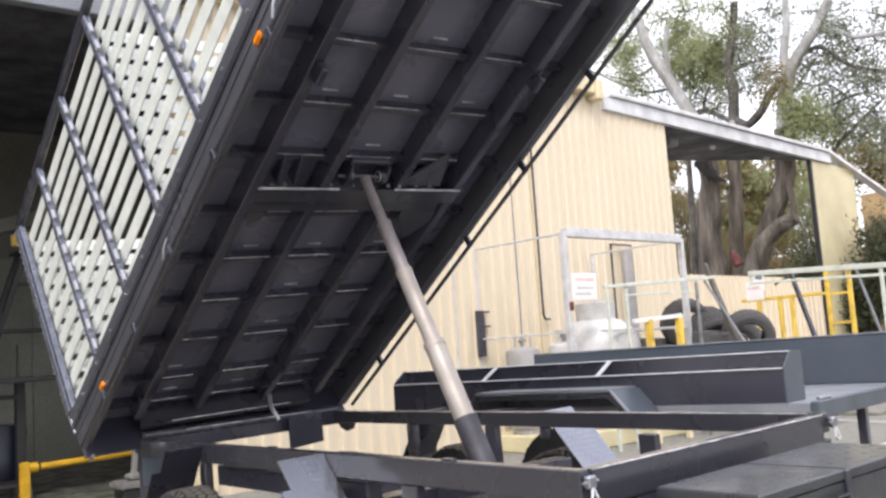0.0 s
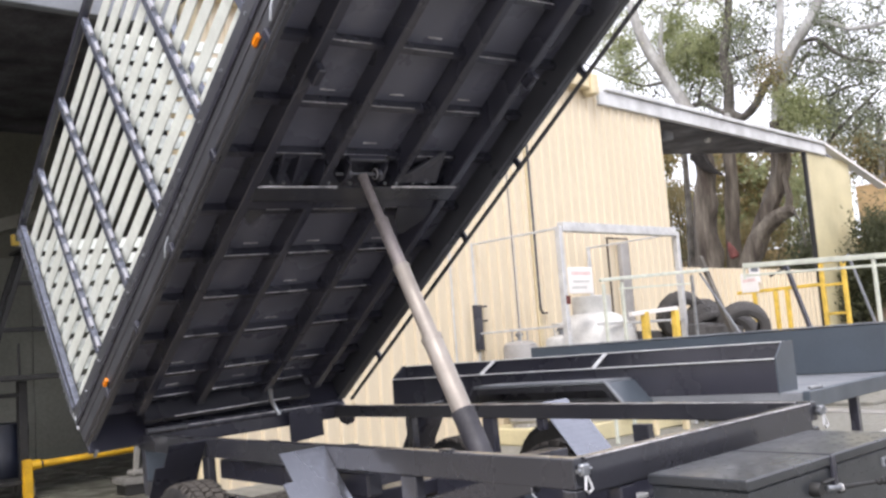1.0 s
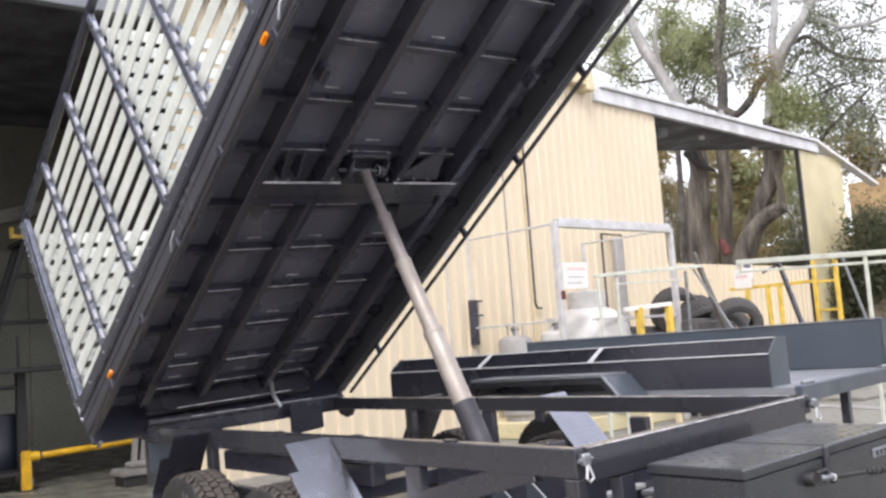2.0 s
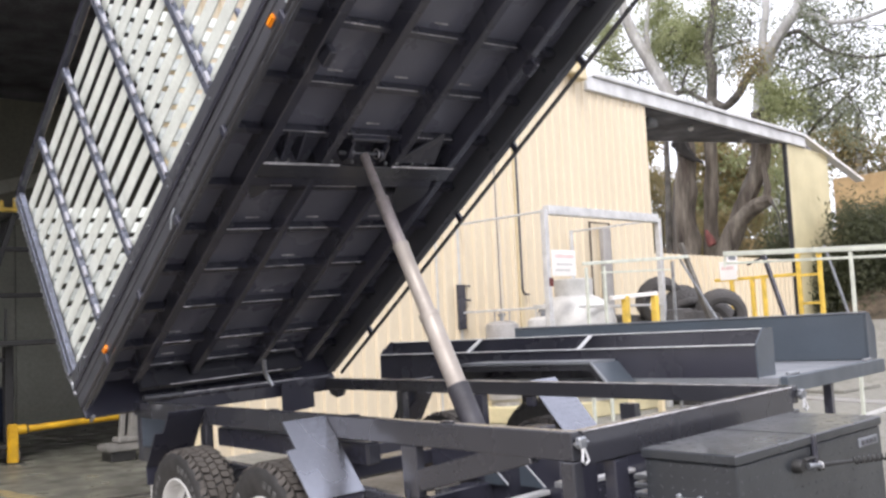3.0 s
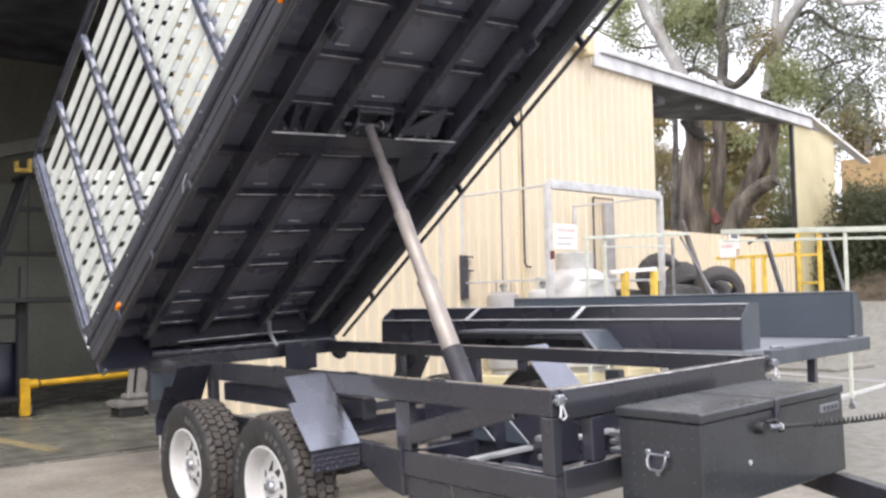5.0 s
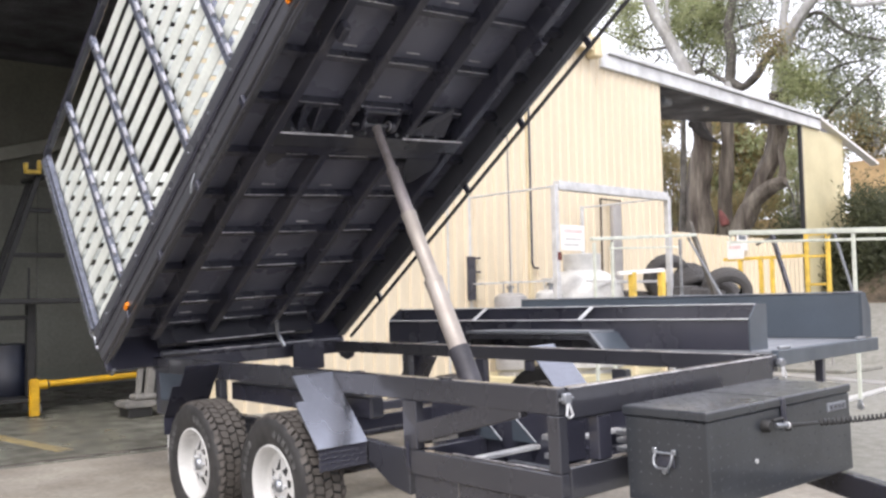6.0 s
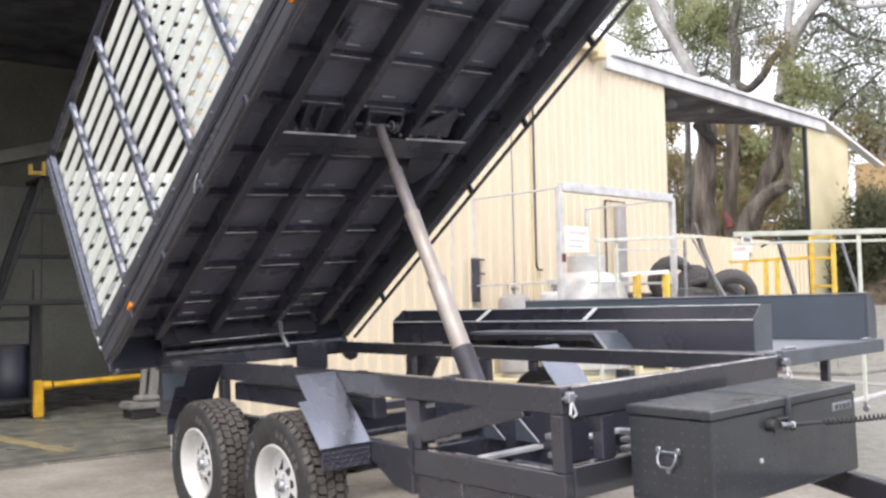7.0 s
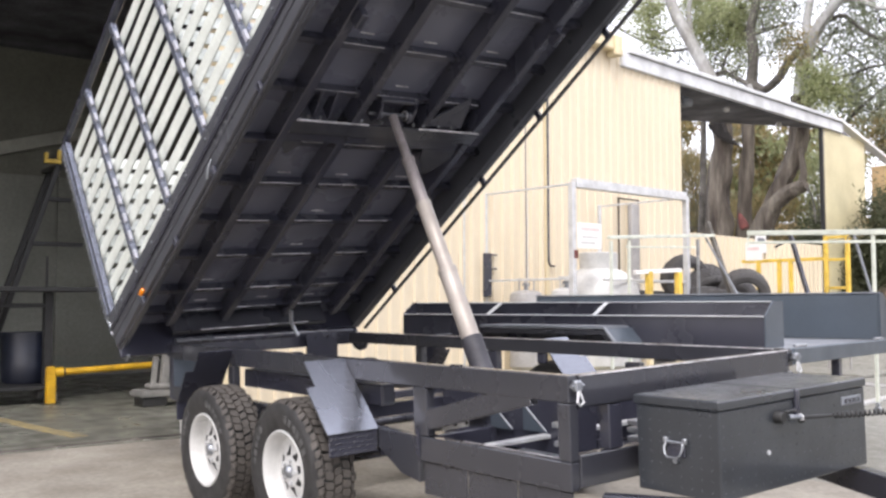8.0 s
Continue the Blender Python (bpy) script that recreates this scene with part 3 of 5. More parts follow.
def guard(mirror, back=0.0):
    f = (lambda y: W - y) if mirror else (lambda y: y)
    t = (0.006, 0, 0.004)
    up = [(-1.405, f(-0.245), 0.888), (-1.405, f(-0.004), 0.888), (-1.145, f(-0.004), 0.562), (-1.145, f(-0.298), 0.562), (-1.312, f(-0.298), 0.770), (-1.312, f(-0.245), 0.770)]
    up = [(x + back, y, z) for x, y, z in up]
    g = part("mudguard", plate(up, t), GUARD, trailer, "bare checker-plate mudguard face")
    part("guard_skirt", box(back - 1.156, back - 1.148, min(f(-0.285), f(-0.004)), max(f(-0.285), f(-0.004)), 0.455, 0.574, 0.002), BLACK, g, "black checker-plate skirt")
    # stamped tread marks on the skirt and, lower, on the face
    own = None
    for i in range(11):
        for j in range(5):
            y = f(-0.274 + i * 0.0262)
            z = 0.467 + j * 0.0235
            s = 1 if (i + j) % 2 else -1
            own = bar((back - 1.147, y - 0.0075, z - 0.005 * s), (back - 1.147, y + 0.0075, z + 0.005 * s), 0.007, 0.006, (1, 0, 0), 0.002, own)
    tagged(part("checker_relief", own, GREY_BLACK, g), kind="stuff")
    own = None
    for i in range(9):
        for j in range(11):
            y, q = f(-0.265 + i * 0.03), 0.03 + j * 0.032
            if -0.265 + i * 0.03 < -0.205 and q < 0.15:
                continue
            p = Vector((back - 1.399 + 0.623 * q, y, 0.8916 - 0.782 * q))
            s = 1 if (i + j) % 2 else -1
            own = bar(p - Vector((0.0044, 0.006 * s, -0.0065)), p + Vector((0.0044, 0.006 * s, -0.0065)), 0.005, 0.0026, (0.78, 0, 0.62), 0.0008, own)
    tagged(part("checker_relief", own, GUARD, g), kind="stuff")
    r = [(-2.545, f(-0.235), 0.888), (-2.545, f(-0.004), 0.888), (-2.755, f(-0.004), 0.575), (-2.755, f(-0.285), 0.575), (-2.625, f(-0.285), 0.770), (-2.625, f(-0.235), 0.770)]
    g = part("mudguard", plate(r, (0.006, 0, -0.004)), BLACK, trailer, "black rear mudguard face")
    part("guard_skirt", box(-2.765, -2.757, min(f(-0.285), f(-0.004)), max(f(-0.285), f(-0.004)), 0.46, 0.574, 0.002), BLACK, g)
    part("mud_flap", box(-2.768, -2.762, min(f(-0.262), f(-0.04)), max(f(-0.262), f(-0.04)), 0.265, 0.495, 0.002), WHITE, g, "white mud flap")


guard(False)
guard(True, -0.12)

# telescopic hoist
TW = 1.46
TILT = 33.2
PIVOT = Vector((-3.773, 0.0, 0.851))
tray_pose = BASE @ Matrix.Translation(PIVOT) @ Matrix.Rotation(radians(0.71), 4, "Z") @ Matrix.Rotation(radians(-TILT), 4, "Y") @ Matrix.Rotation(radians(0.95), 4, "X")
ram_foot, ram_head = BASE @ Vector((-1.245, TW / 2, 0.53)), tray_pose @ Vector((2.13, TW / 2, 0.235))
ram = thing("hydraulic_ram", Matrix.Translation(ram_foot), "extended telescopic hydraulic ram with pale steel stages", "hydraulic ram")
d = ram_head - ram_foot
for name, a, b, r, mat, lab in (("barrel", 0.0, 0.23, 0.059, BARREL, "dark grey ram barrel"), ("stage", 0.225, 0.452, 0.052, CHROME, ""), ("stage", 0.447, 0.68, 0.043, CHROME, ""),
                                ("stage", 0.675, 0.84, 0.037, RAMDARK, ""), ("stage", 0.835, 1.0, 0.027, RAMDARK, "")):
    own = rod(d * a, d * b, r, sides=28, bevel=0.004)
    rod(d * (b - 0.012), d * (b + 0.002), r * (1.02 if mat == BARREL else 1.06), sides=28, bm=own)
    part(name, own, mat, ram, lab, smooth=True)
part("foot_mount", box(-0.10, 0.10, -0.12, 0.12, -0.12, 0.0, 0.006), BLACK, ram)

# ---------------------------------------------------------------- raised tray with its slatted crate
Y0, Y1, S0, S1 = TW / 2 - 1.003, TW / 2 + 1.003, -0.255, 3.72
tray = thing("tipper_tray", tray_pose, "raised black steel tipper tray with a slatted aluminium crate", "trailer tray")
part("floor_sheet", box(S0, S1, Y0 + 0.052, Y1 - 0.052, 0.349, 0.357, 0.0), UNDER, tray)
for y0, y1 in ((Y0, Y0 + 0.05), (Y1 - 0.05, Y1)):
    rail_part = part("side_rail", box(S0, S1, y0, y1, 0.175, 0.425, 0.006), RAIL, tray)
    out = y0 if y0 < 0 else y1
    for n in (0.245, 0.335):
        part("rail_fold", box(S0, S1, min(out, out + (-0.006 if y0 < 0 else 0.006)), max(out, out + (-0.006 if y0 < 0 else 0.006)), n, n + 0.012, 0.002), RAIL, rail_part)
    inner = (y1, y1 + 0.028) if y0 < 0 else (y0 - 0.028, y0)
    part("rail_flange", box(S0, S1, *inner, 0.176, 0.184, 0.002), RAIL, rail_part)
    part("side_lip", box(S0, S1, y0 - 0.012 if y0 < 0 else y1, y0 if y0 < 0 else y1 + 0.012, 0.30, 0.325, 0.003), BLACK, tray)
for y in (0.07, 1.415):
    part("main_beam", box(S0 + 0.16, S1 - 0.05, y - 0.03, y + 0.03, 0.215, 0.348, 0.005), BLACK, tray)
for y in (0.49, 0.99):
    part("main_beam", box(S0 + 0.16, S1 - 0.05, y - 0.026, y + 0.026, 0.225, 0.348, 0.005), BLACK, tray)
spans = ((Y0 + 0.052, 0.04), (0.10, 0.464), (0.516, 0.964), (1.016, 1.385), (1.445, Y1 - 0.052))
edge_rng = random.Random(3)
for s in (-0.02, 0.241, 0.646, 1.03, 1.414, 1.80, 2.237, 2.594, 2.984, 3.37):
    for i, (y0, y1) in enumerate(spans):
        own = box(s - 0.004, s + 0.004, y0, y1, 0.300, 0.348, 0.0)
        box(s - 0.034, s + 0.004, y0, y1, 0.294, 0.300, 0.0, own)
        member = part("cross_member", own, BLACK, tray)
        if 0 < i < 4:
            a, b = y0 + edge_rng.uniform(0.01, 0.05), y1 - edge_rng.uniform(0.01, 0.10)
            # Painted highlight along the flange edge.
            part("worn_edge", rod((s + 0.003, a, 0.2945), (s + 0.003, b, 0.2945), 0.0031, sides=8), STEEL_GLINT, member, "edge highlight drawn as a thin bright strip", smooth=True)
            if edge_rng.random() < 0.6:
                part("weld", rod((s + 0.045, b - 0.16, 0.347), (s + 0.045, b - 0.07, 0.347), 0.005, sides=6), STEEL_GLINT, member)
end_m = part("end_member", box(S0 + 0.09, S0 + 0.145, 0.10, TW - 0.10, 0.18, 0.345, 0.005), GREY_BLACK, tray)
part("worn_edge", rod((S0 + 0.145, 0.30, 0.181), (S0 + 0.145, 1.19, 0.181), 0.0045, sides=8), STEEL_GLINT, end_m, "edge highlight drawn as a thin bright strip", smooth=True)
own = box(1.82, 1.93, 0.08, TW - 0.01, 0.180, 0.190, 0.002)
box(1.82, 1.83, 0.08, TW - 0.01, 0.180, 0.29, 0.002, own)
hoist = part("hoist_bar", own, GREY_BLACK, tray)
for a, b in ((0.09, 0.58), (0.955, TW - 0.02)):
    part("worn_edge", rod((1.931, a, 0.182), (1.931, b, 0.182), 0.006, sides=8), STEEL_GLINT, hoist, "edge highlight drawn as a thin bright strip", smooth=True)
part("hoist_plate", box(1.745, 1.815, 0.10, TW - 0.10, 0.192, 0.202, 0.002), BLACK, tray)
for y, k, q in ((0.10, 1, 0.45), (TW - 0.08, -1, 1.0)):
    part("hoist_gusset", plate([(1.742, y, 0.192), (1.742, y + 0.27 * k * q, 0.192), (1.742 - 0.10 * q, y + 0.24 * k * q, 0.192), (1.742 - 0.24 * q, y + 0.14 * k * q, 0.192), (1.742 - 0.24 * q, y + 0.10 * k * q, 0.192), (1.742 - 0.10 * q, y, 0.192)], (0, 0, 0.01)), GREY_BLACK, tray)
part("hoist_pin", rod((2.0, TW / 2 - 0.18, 0.215), (2.0, TW / 2 + 0.13, 0.215), 0.011), RAIL, tray, "grey hoist pin", smooth=True)
for y in (TW / 2 - 0.12, TW / 2 + 0.09):
    part("pin_collar", rod((2.0, y, 0.215), (2.0, y + 0.03, 0.215), 0.042, sides=20, bevel=0.006), BLACK, tray, smooth=True)
    part("pin_ring", torus((2.0, y - 0.002, 0.215), 0.028, 0.005, (0, 1, 0)), STEEL_GLINT, tray, smooth=True)
part("hoist_lintel", box(2.085, 2.11, TW / 2 - 0.13, TW / 2 + 0.13, 0.22, 0.26, 0.005), BLACK, tray)
for y in (TW / 2 - 0.13, TW / 2 + 0.116):
    part("hoist_lug", plate([(1.94, y, 0.30), (1.94, y, 0.20), (2.0, y, 0.175), (2.085, y, 0.20), (2.085, y, 0.30)], (0, 0.014, 0)), BLACK, tray)
# crate
TOP = 2.02
ROWS = [0.489 + 0.1514 * k for k in range(10)]
slat_mesh = mesh_of("slat", box(S0 + 0.03, S1 - 0.03, -0.004, 0.004, -0.047, 0.047, 0.0015), SLAT)
for y in (Y0 + 0.055, Y1 - 0.055):
    for n in ROWS:
        ob = new("slat", slat_mesh)
        ob.parent, ob.location = tray, (0, y, n)
# divider gate across the middle
gate = part("divider_gate", box(1.657, 1.687, Y0 + 0.07, Y1 - 0.07, 0.36, 0.42, 0.004), STUD, tray, "slatted divider gate across the tray")
cross_mesh = mesh_of("gate_slat", box(-0.004, 0.004, Y0 + 0.075, Y1 - 0.075, -0.052, 0.052, 0.0015), SLAT)
for n in ROWS:
    ob = new("gate_slat", cross_mesh)
    ob.parent, ob.location = gate, (1.672, 0, n)
for y in (0.3, TW / 2, TW - 0.3):
    part("gate_upright", box(1.694, 1.727, y - 0.02, y + 0.02, 0.36, 1.99, 0.004), STUD, gate)
stud_mesh = mesh_of("upright", box(-0.026, 0.026, -0.019, 0.019, 0.43, TOP - 0.02, 0.005), STUD)
for y in (Y0 + 0.022, Y1 - 0.022):
    for s in (S0 + 0.03, 0.367, 1.021, 1.672, 2.345, 3.0, 3.66):
        ob = new("upright", stud_mesh)
        ob.parent, ob.location = tray, (s, y, 0)
    part("top_rail", box(S0, S1, y - 0.024, y + 0.024, TOP - 0.018, TOP + 0.03, 0.005), BLACK, tray)
clip_mesh = mesh_of("slat_clip", box(0.027, 0.056, -0.014, 0.006, -0.040, 0.034, 0.003), CLIP)
for s in (0.367, 1.021, 1.672, 2.345, 3.0, 3.66):
    for n in ROWS:
        ob = new("slat_clip", clip_mesh)
        ob.parent, ob.location = tray, (s, Y0 + 0.012, n)
tail = part("tailgate", box(S0 - 0.03, S0 - 0.002, Y0 + 0.02, Y1 - 0.02, 0.10, 0.44, 0.004), BLACK, tray, "slatted rear gate in a grey steel frame")
part("gate_frame", box(S0 - 0.035, S0 - 0.003, Y0 + 0.0, Y0 + 0.05, 0.442, TOP, 0.004), STUD, tail)
part("gate_frame", box(S0 - 0.035, S0 - 0.003, Y1 - 0.05, Y1, 0.442, TOP, 0.004), STUD, tail)
for n in ROWS:
    ob = new("gate_slat", cross_mesh)
    ob.parent, ob.location = tail, (S0 - 0.016, 0, n)
own = None
for k in range(58):
    own = torus((S0 - 0.06, Y0 + 0.01, 0.42 + 0.028 * k), 0.012, 0.004, (1, 0, 0) if k % 2 else (0, 1, 0), 10, 5, own)
tagged(part("gate_chain", own, GALV, tail, "galvanised safety chain"), kind="stuff")
part("gate_hinge", rod((S0 - 0.045, Y0 + 0.02, 0.30), (S0 - 0.045, Y0 + 0.02, 0.40), 0.016), GALV, tail)
for s in (0.385, 3.0):
    part("side_marker", box(s - 0.035, s + 0.035, Y0 - 0.022, Y0 - 0.001, 0.185, 0.224, 0.009, seg=2), AMBER, tray, "amber side marker lamp")
# tie rails under both sides
for y, out in ((Y0 - 0.01, 1), (Y1 - 0.02, -1)):
    part("tie_rail", tube([(S0 + 0.1, y, 0.109), (S1 - 0.1, y, 0.109)], 0.013), GREY_BLACK, tray)
    for s in (0.367, 1.021, 1.679, 2.356, 3.074):
        part("tie_bracket", box(s - 0.02, s + 0.02, y - 0.012, y + 0.012, 0.098, 0.174, 0.004), BLACK, tray)

# ---------------------------------------------------------------- toolbox on the drawbar
BX0, BX1, BY0, BY1, BZ0, BZ1 = 0.12, 0.50, 0.212, 1.18, 0.445, 0.79
tool = thing("toolbox", BASE @ Matrix.Translation((BX0, BY0, BZ0)), "charcoal checker-plate steel toolbox on the drawbar", "toolbox")
L, B, T = BX1 - BX0, BY1 - BY0, BZ1 - BZ0
part("body", box(0.008, L - 0.006, 0.008, B - 0.006, 0, T - 0.036, 0.005), TOOLBOX, tool)
part("lid", box(0, L, 0, 0.464, T - 0.034, T, 0.005), TOOLBOX, tool)
part("lid", box(0, L, 0.476, B, T - 0.034, T, 0.005), TOOLBOX, tool)

settled.update(scene.objects)

# ---------------------------------------------------------------- flat trailer beside it
FLAT = Matrix.Translation((-0.80, 2.87, 0)) @ Matrix.Rotation(radians(6), 4, "Z")
flat = thing("flatbed_trailer", FLATS @ FLAT, "dark grey flatbed trailer with raised steel sides", "trailer")
FL, FB = 3.3, 2.06
part("deck", box(-FL, 0.15, 0.0, FB, 0.75, 0.81, 0.005), DECK, flat, "worn grey steel deck")
part("deck_edge", box(0.152, 0.20, -0.01, FB + 0.12, 0.715, 0.816, 0.005), SLATE, flat)
own = plate([(-FL, 0, 0.812), (0, 0, 0.812), (0, 0, 1.015), (-FL, 0, 1.015)], (0, 0.012, 0))
plate([(-FL, 0.17, 0.812), (0, 0.17, 0.812), (0, 0.17, 1.11), (-FL, 0.17, 1.11)], (0, 0.012, 0), own)
part("side_wall", own, BLACK, flat)
for x, t in ((0.002, 0.01), (-FL - 0.002, -0.01)):
    part("end_plate", plate([(x, 0, 0.79), (x, 0.30, 0.79), (x, 0.30, 1.115), (x, 0.13, 1.115), (x, 0.0, 1.02)], (t, 0, 0)), SLATE if t > 0 else BLACK, flat)
part("corner_plate", plate([(-FL, 0.0, 0.79), (-FL - 0.07, 0.10, 0.79), (-FL - 0.07, 0.10, 1.03), (-FL - 0.05, 0.08, 1.06), (-FL, 0.0, 1.01)], (0.004, 0.010, 0)), BLACK, flat, "bevelled black corner plate")
part("far_side_wall", box(-FL, 0.12, FB - 0.05, FB, 0.812, 1.175, 0.006), SLATE, flat)

# ---------------------------------------------------------------- fittings of the trailer, tray, toolbox and flatbed
# trailer fittings
for y in (0.004, W - 0.03):
    sh = part("tie_shackle", box(0.006, 0.030, y + 0.004, y + 0.046, H - 0.06, H - 0.018, 0.006), GALV, trailer, "bright galvanised snap shackle")
    own = tube([(0.022, y + 0.025, H - 0.045), (0.028, y + 0.016, H - 0.075), (0.032, y + 0.006, H - 0.100), (0.032, y + 0.022, H - 0.112), (0.032, y + 0.040, H - 0.102), (0.028, y + 0.033, H - 0.075), (0.022, y + 0.026, H - 0.045)], 0.0045)
    part("snap_hook", own, CAGE, sh, smooth=True)
    part("pin", rod((0.018, y - 0.01, H - 0.039), (0.018, y + 0.06, H - 0.039), 0.007), GALV, sh)
for x, z in ((-0.80, 0.565), (-0.60, 0.575)):
    part("gusset", plate([(x, 0.40, z), (x + 0.13, 0.40, z), (x, 0.40, z + 0.115)], (0, 0.008, 0)), SLATE, trailer)
    part("gusset_edge", bar((x + 0.132, 0.402, z + 0.003), (x + 0.002, 0.402, z + 0.118), 0.010, 0.004, (0.66, 0, 0.75)), GALV, trailer)
part("battery_box", box(-0.87, -0.40, 0.42, 0.66, 0.475, 0.735, 0.008), BLACK, trailer, "black battery box")
part("splash_panel", box(-0.78, -0.06, 1.0, 1.01, 0.472, 0.70, 0.002), BLACK, trailer, "black splash panel")
part("pump_box", box(-1.24, -0.94, 0.50, 0.80, 0.575, 0.73, 0.008), BLACK, trailer, "black hydraulic pump housing")
part("bright_bar", box(-0.50, -0.462, 0.054, W - 0.054, 0.548, 0.568, 0.003), CAGE, trailer, "bright steel strap across the chassis")
part("flange", box(-0.42, -0.07, 0.17, 0.20, 0.53, 0.54, 0.002), GALV, trailer)
for z, y0, y1 in ((0.685, 0.06, 0.17), (0.61, 0.07, 0.17)):
    part("bright_bar", box(-0.14, -0.11, y0, y1, z - 0.01, z + 0.012, 0.003), GALV, trailer)
for z in (0.60, 0.635, 0.665):
    part("bright_plate", box(-0.03, 0.05, 0.37, 0.46, z, z + 0.02, 0.003), GALV, trailer)
part("hydraulic_hose", tube([(-1.0, 0.36, 0.56), (-0.98, 0.32, 0.60), (-0.93, 0.30, 0.625), (-0.88, 0.31, 0.63), (-0.83, 0.41, 0.63)], 0.013), CABLE, trailer, smooth=True)
part("hose_fitting", rod((-0.965, 0.31, 0.608), (-0.915, 0.30, 0.627), 0.019, sides=6), GALV, trailer)
part("hose", tube([(-3.28, 0.96, 0.90), (-3.30, 0.94, 0.95), (-3.30, 0.915, 1.00), (-3.28, 0.90, 1.06), (-3.27, 0.895, 1.09)], 0.015), GALV, trailer, "pale braided hose at the hinge", smooth=True)
part("hinge_plate", plate([(-3.36, 1.08, 0.68), (-3.36, 1.36, 0.70), (-3.36, 1.36, 0.90), (-3.36, 1.08, 0.90)], (0.012, 0, 0)), BLACK, trailer)
for y in (1.16, 1.27):
    part("hinge_bolt", rod((-3.345, y, 0.87), (-3.33, y, 0.87), 0.014, sides=6), BLACK, trailer)
part("hinge_sleeve", rod((-3.39, 0.02, 0.912), (-3.39, 0.30, 0.912), 0.020), RAIL, trailer, "grey hinge sleeve", smooth=True)
part("hinge_lug", plate([(-3.39, W - 0.04, 0.815), (-3.19, W - 0.04, 0.815), (-3.22, W - 0.04, 0.77), (-3.28, W - 0.04, 0.75), (-3.35, W - 0.04, 0.77)], (0, 0.02, 0)), BLACK, trailer)
part("lamp_panel", plate([(-3.39, 0.0, 0.60), (-3.39, 0.0, 0.79), (-3.39, 0.24, 0.79), (-3.39, 0.16, 0.68), (-3.39, 0.10, 0.60)], (0.006, 0, 0)), SLATE, trailer, "grey rear lamp panel")
part("rear_post", box(-3.46, -3.395, 0.0, 0.055, 0.50, 0.80, 0.005), BLACK, trailer)
part("joint_plate", box(-0.862, -0.846, -0.006, -0.0015, 0.47, 0.60, 0.001), BLACK, trailer)
for s in (-0.05, 0.55, 1.2):
    part("weld_lug", box(-0.7 - s, -0.64 - s, 0.01, 0.04, H + 0.001, H + 0.008, 0.002), GREY_BLACK, trailer)

for ob in trailer.children_recursive:
    if not ob.name.startswith("wheel") and not ob.parent.name.startswith("wheel"):
        ob.data.transform(STRETCH)

# hoist gear under the tray
part("hoist_strut", plate([(1.935, TW - 0.50, 0.21), (1.935, TW - 0.16, 0.21), (1.96, TW - 0.16, 0.21), (2.15, TW - 0.18, 0.26), (2.15, TW - 0.20, 0.26)], (0, 0, 0.008)), BLACK, tray)
part("strut_edge", rod((1.945, TW - 0.48, 0.208), (2.15, TW - 0.195, 0.258), 0.003, sides=6), RAIL, tray)
for y in (0.20, 0.30):
    part("hoist_lug", plate([(1.935, y, 0.20), (2.10, y, 0.25), (2.10, y, 0.29), (1.935, y, 0.29)], (0, 0.012, 0)), BLACK, tray)
for y in (0.16, 0.235, 0.52, 0.66, TW - 0.56, TW - 0.48, TW - 0.36, TW - 0.26):
    part("bolt", rod((1.955, y, 0.196), (1.955, y, 0.182), 0.010, sides=6), GALV, tray)
for y, s in ((0.08, 2.89), (TW - 0.045, 2.98)):
    part("latch", box(s - 0.08, s + 0.02, y - 0.02, y + 0.02, 0.150, 0.214, 0.006), BLACK, tray)
for s, n in ((1.66, 0.16), (3.2, 0.16)):
    part("side_catch", tube([(s + 0.03, Y0 - 0.01, n + 0.06), (s, Y0 - 0.03, n + 0.02), (s - 0.045, Y0 - 0.03, n - 0.02)], 0.006), GALV, tray, "galvanised side catch", smooth=True)
for k in range(12):
    part("bolt", rod((0.04 + 0.33 * k, Y0 - 0.008, 0.375), (0.04 + 0.33 * k, Y0 + 0.002, 0.375), 0.009, sides=6), GALV, tray)

part("tail_pin", rod((S0 + 0.02, Y0 + 0.06, 0.09), (S0 - 0.04, Y0 + 0.06, 0.09), 0.012), GALV, tray)

for ob in tray.children:
    if ob.name.split("_")[0] in ("hoist", "pin", "strut") or (ob.name.startswith("bolt") and ob.data.vertices[0].co.x > 1.9 and ob.data.vertices[0].co.y > 0.1):
        ob.location = (0.135, 0, 0.034)

# toolbox fittings
own = None
for i in range(6):
    for j in range(17):
        x, y = 0.035 + i * 0.062, 0.03 + j * 0.0565
        if abs(y - 0.470) < 0.02 or y > B - 0.02:
            continue
        s = 1 if (i + j) % 2 else -1
        own = bar((x - 0.010, y - 0.007 * s, T), (x + 0.010, y + 0.007 * s, T), 0.0065, 0.003, (0, 0, 1), 0.001, own)
tagged(part("lid_tread", own, CHECK, tool), kind="stuff")
own = None
for i in range(8):
    for j in range(8):
        x, z = 0.03 + i * 0.044, 0.03 + j * 0.038
        s = 1 if (i + j) % 2 else -1
        own = bar((x - 0.004, 0.008, z - 0.0035 * s), (x + 0.004, 0.008, z + 0.0035 * s), 0.003, 0.004, (0, 0, 1), 0.0, own)
for i in range(21):
    for j in range(8):
        y, z = 0.03 + i * 0.044, 0.03 + j * 0.038
        s = 1 if (i + j) % 2 else -1
        own = bar((L - 0.006, y - 0.004, z - 0.0035 * s), (L - 0.006, y + 0.004, z + 0.0035 * s), 0.003, 0.004, (0, 0, 1), 0.0, own)
tagged(part("wall_tread", own, CHECK, tool), kind="stuff")
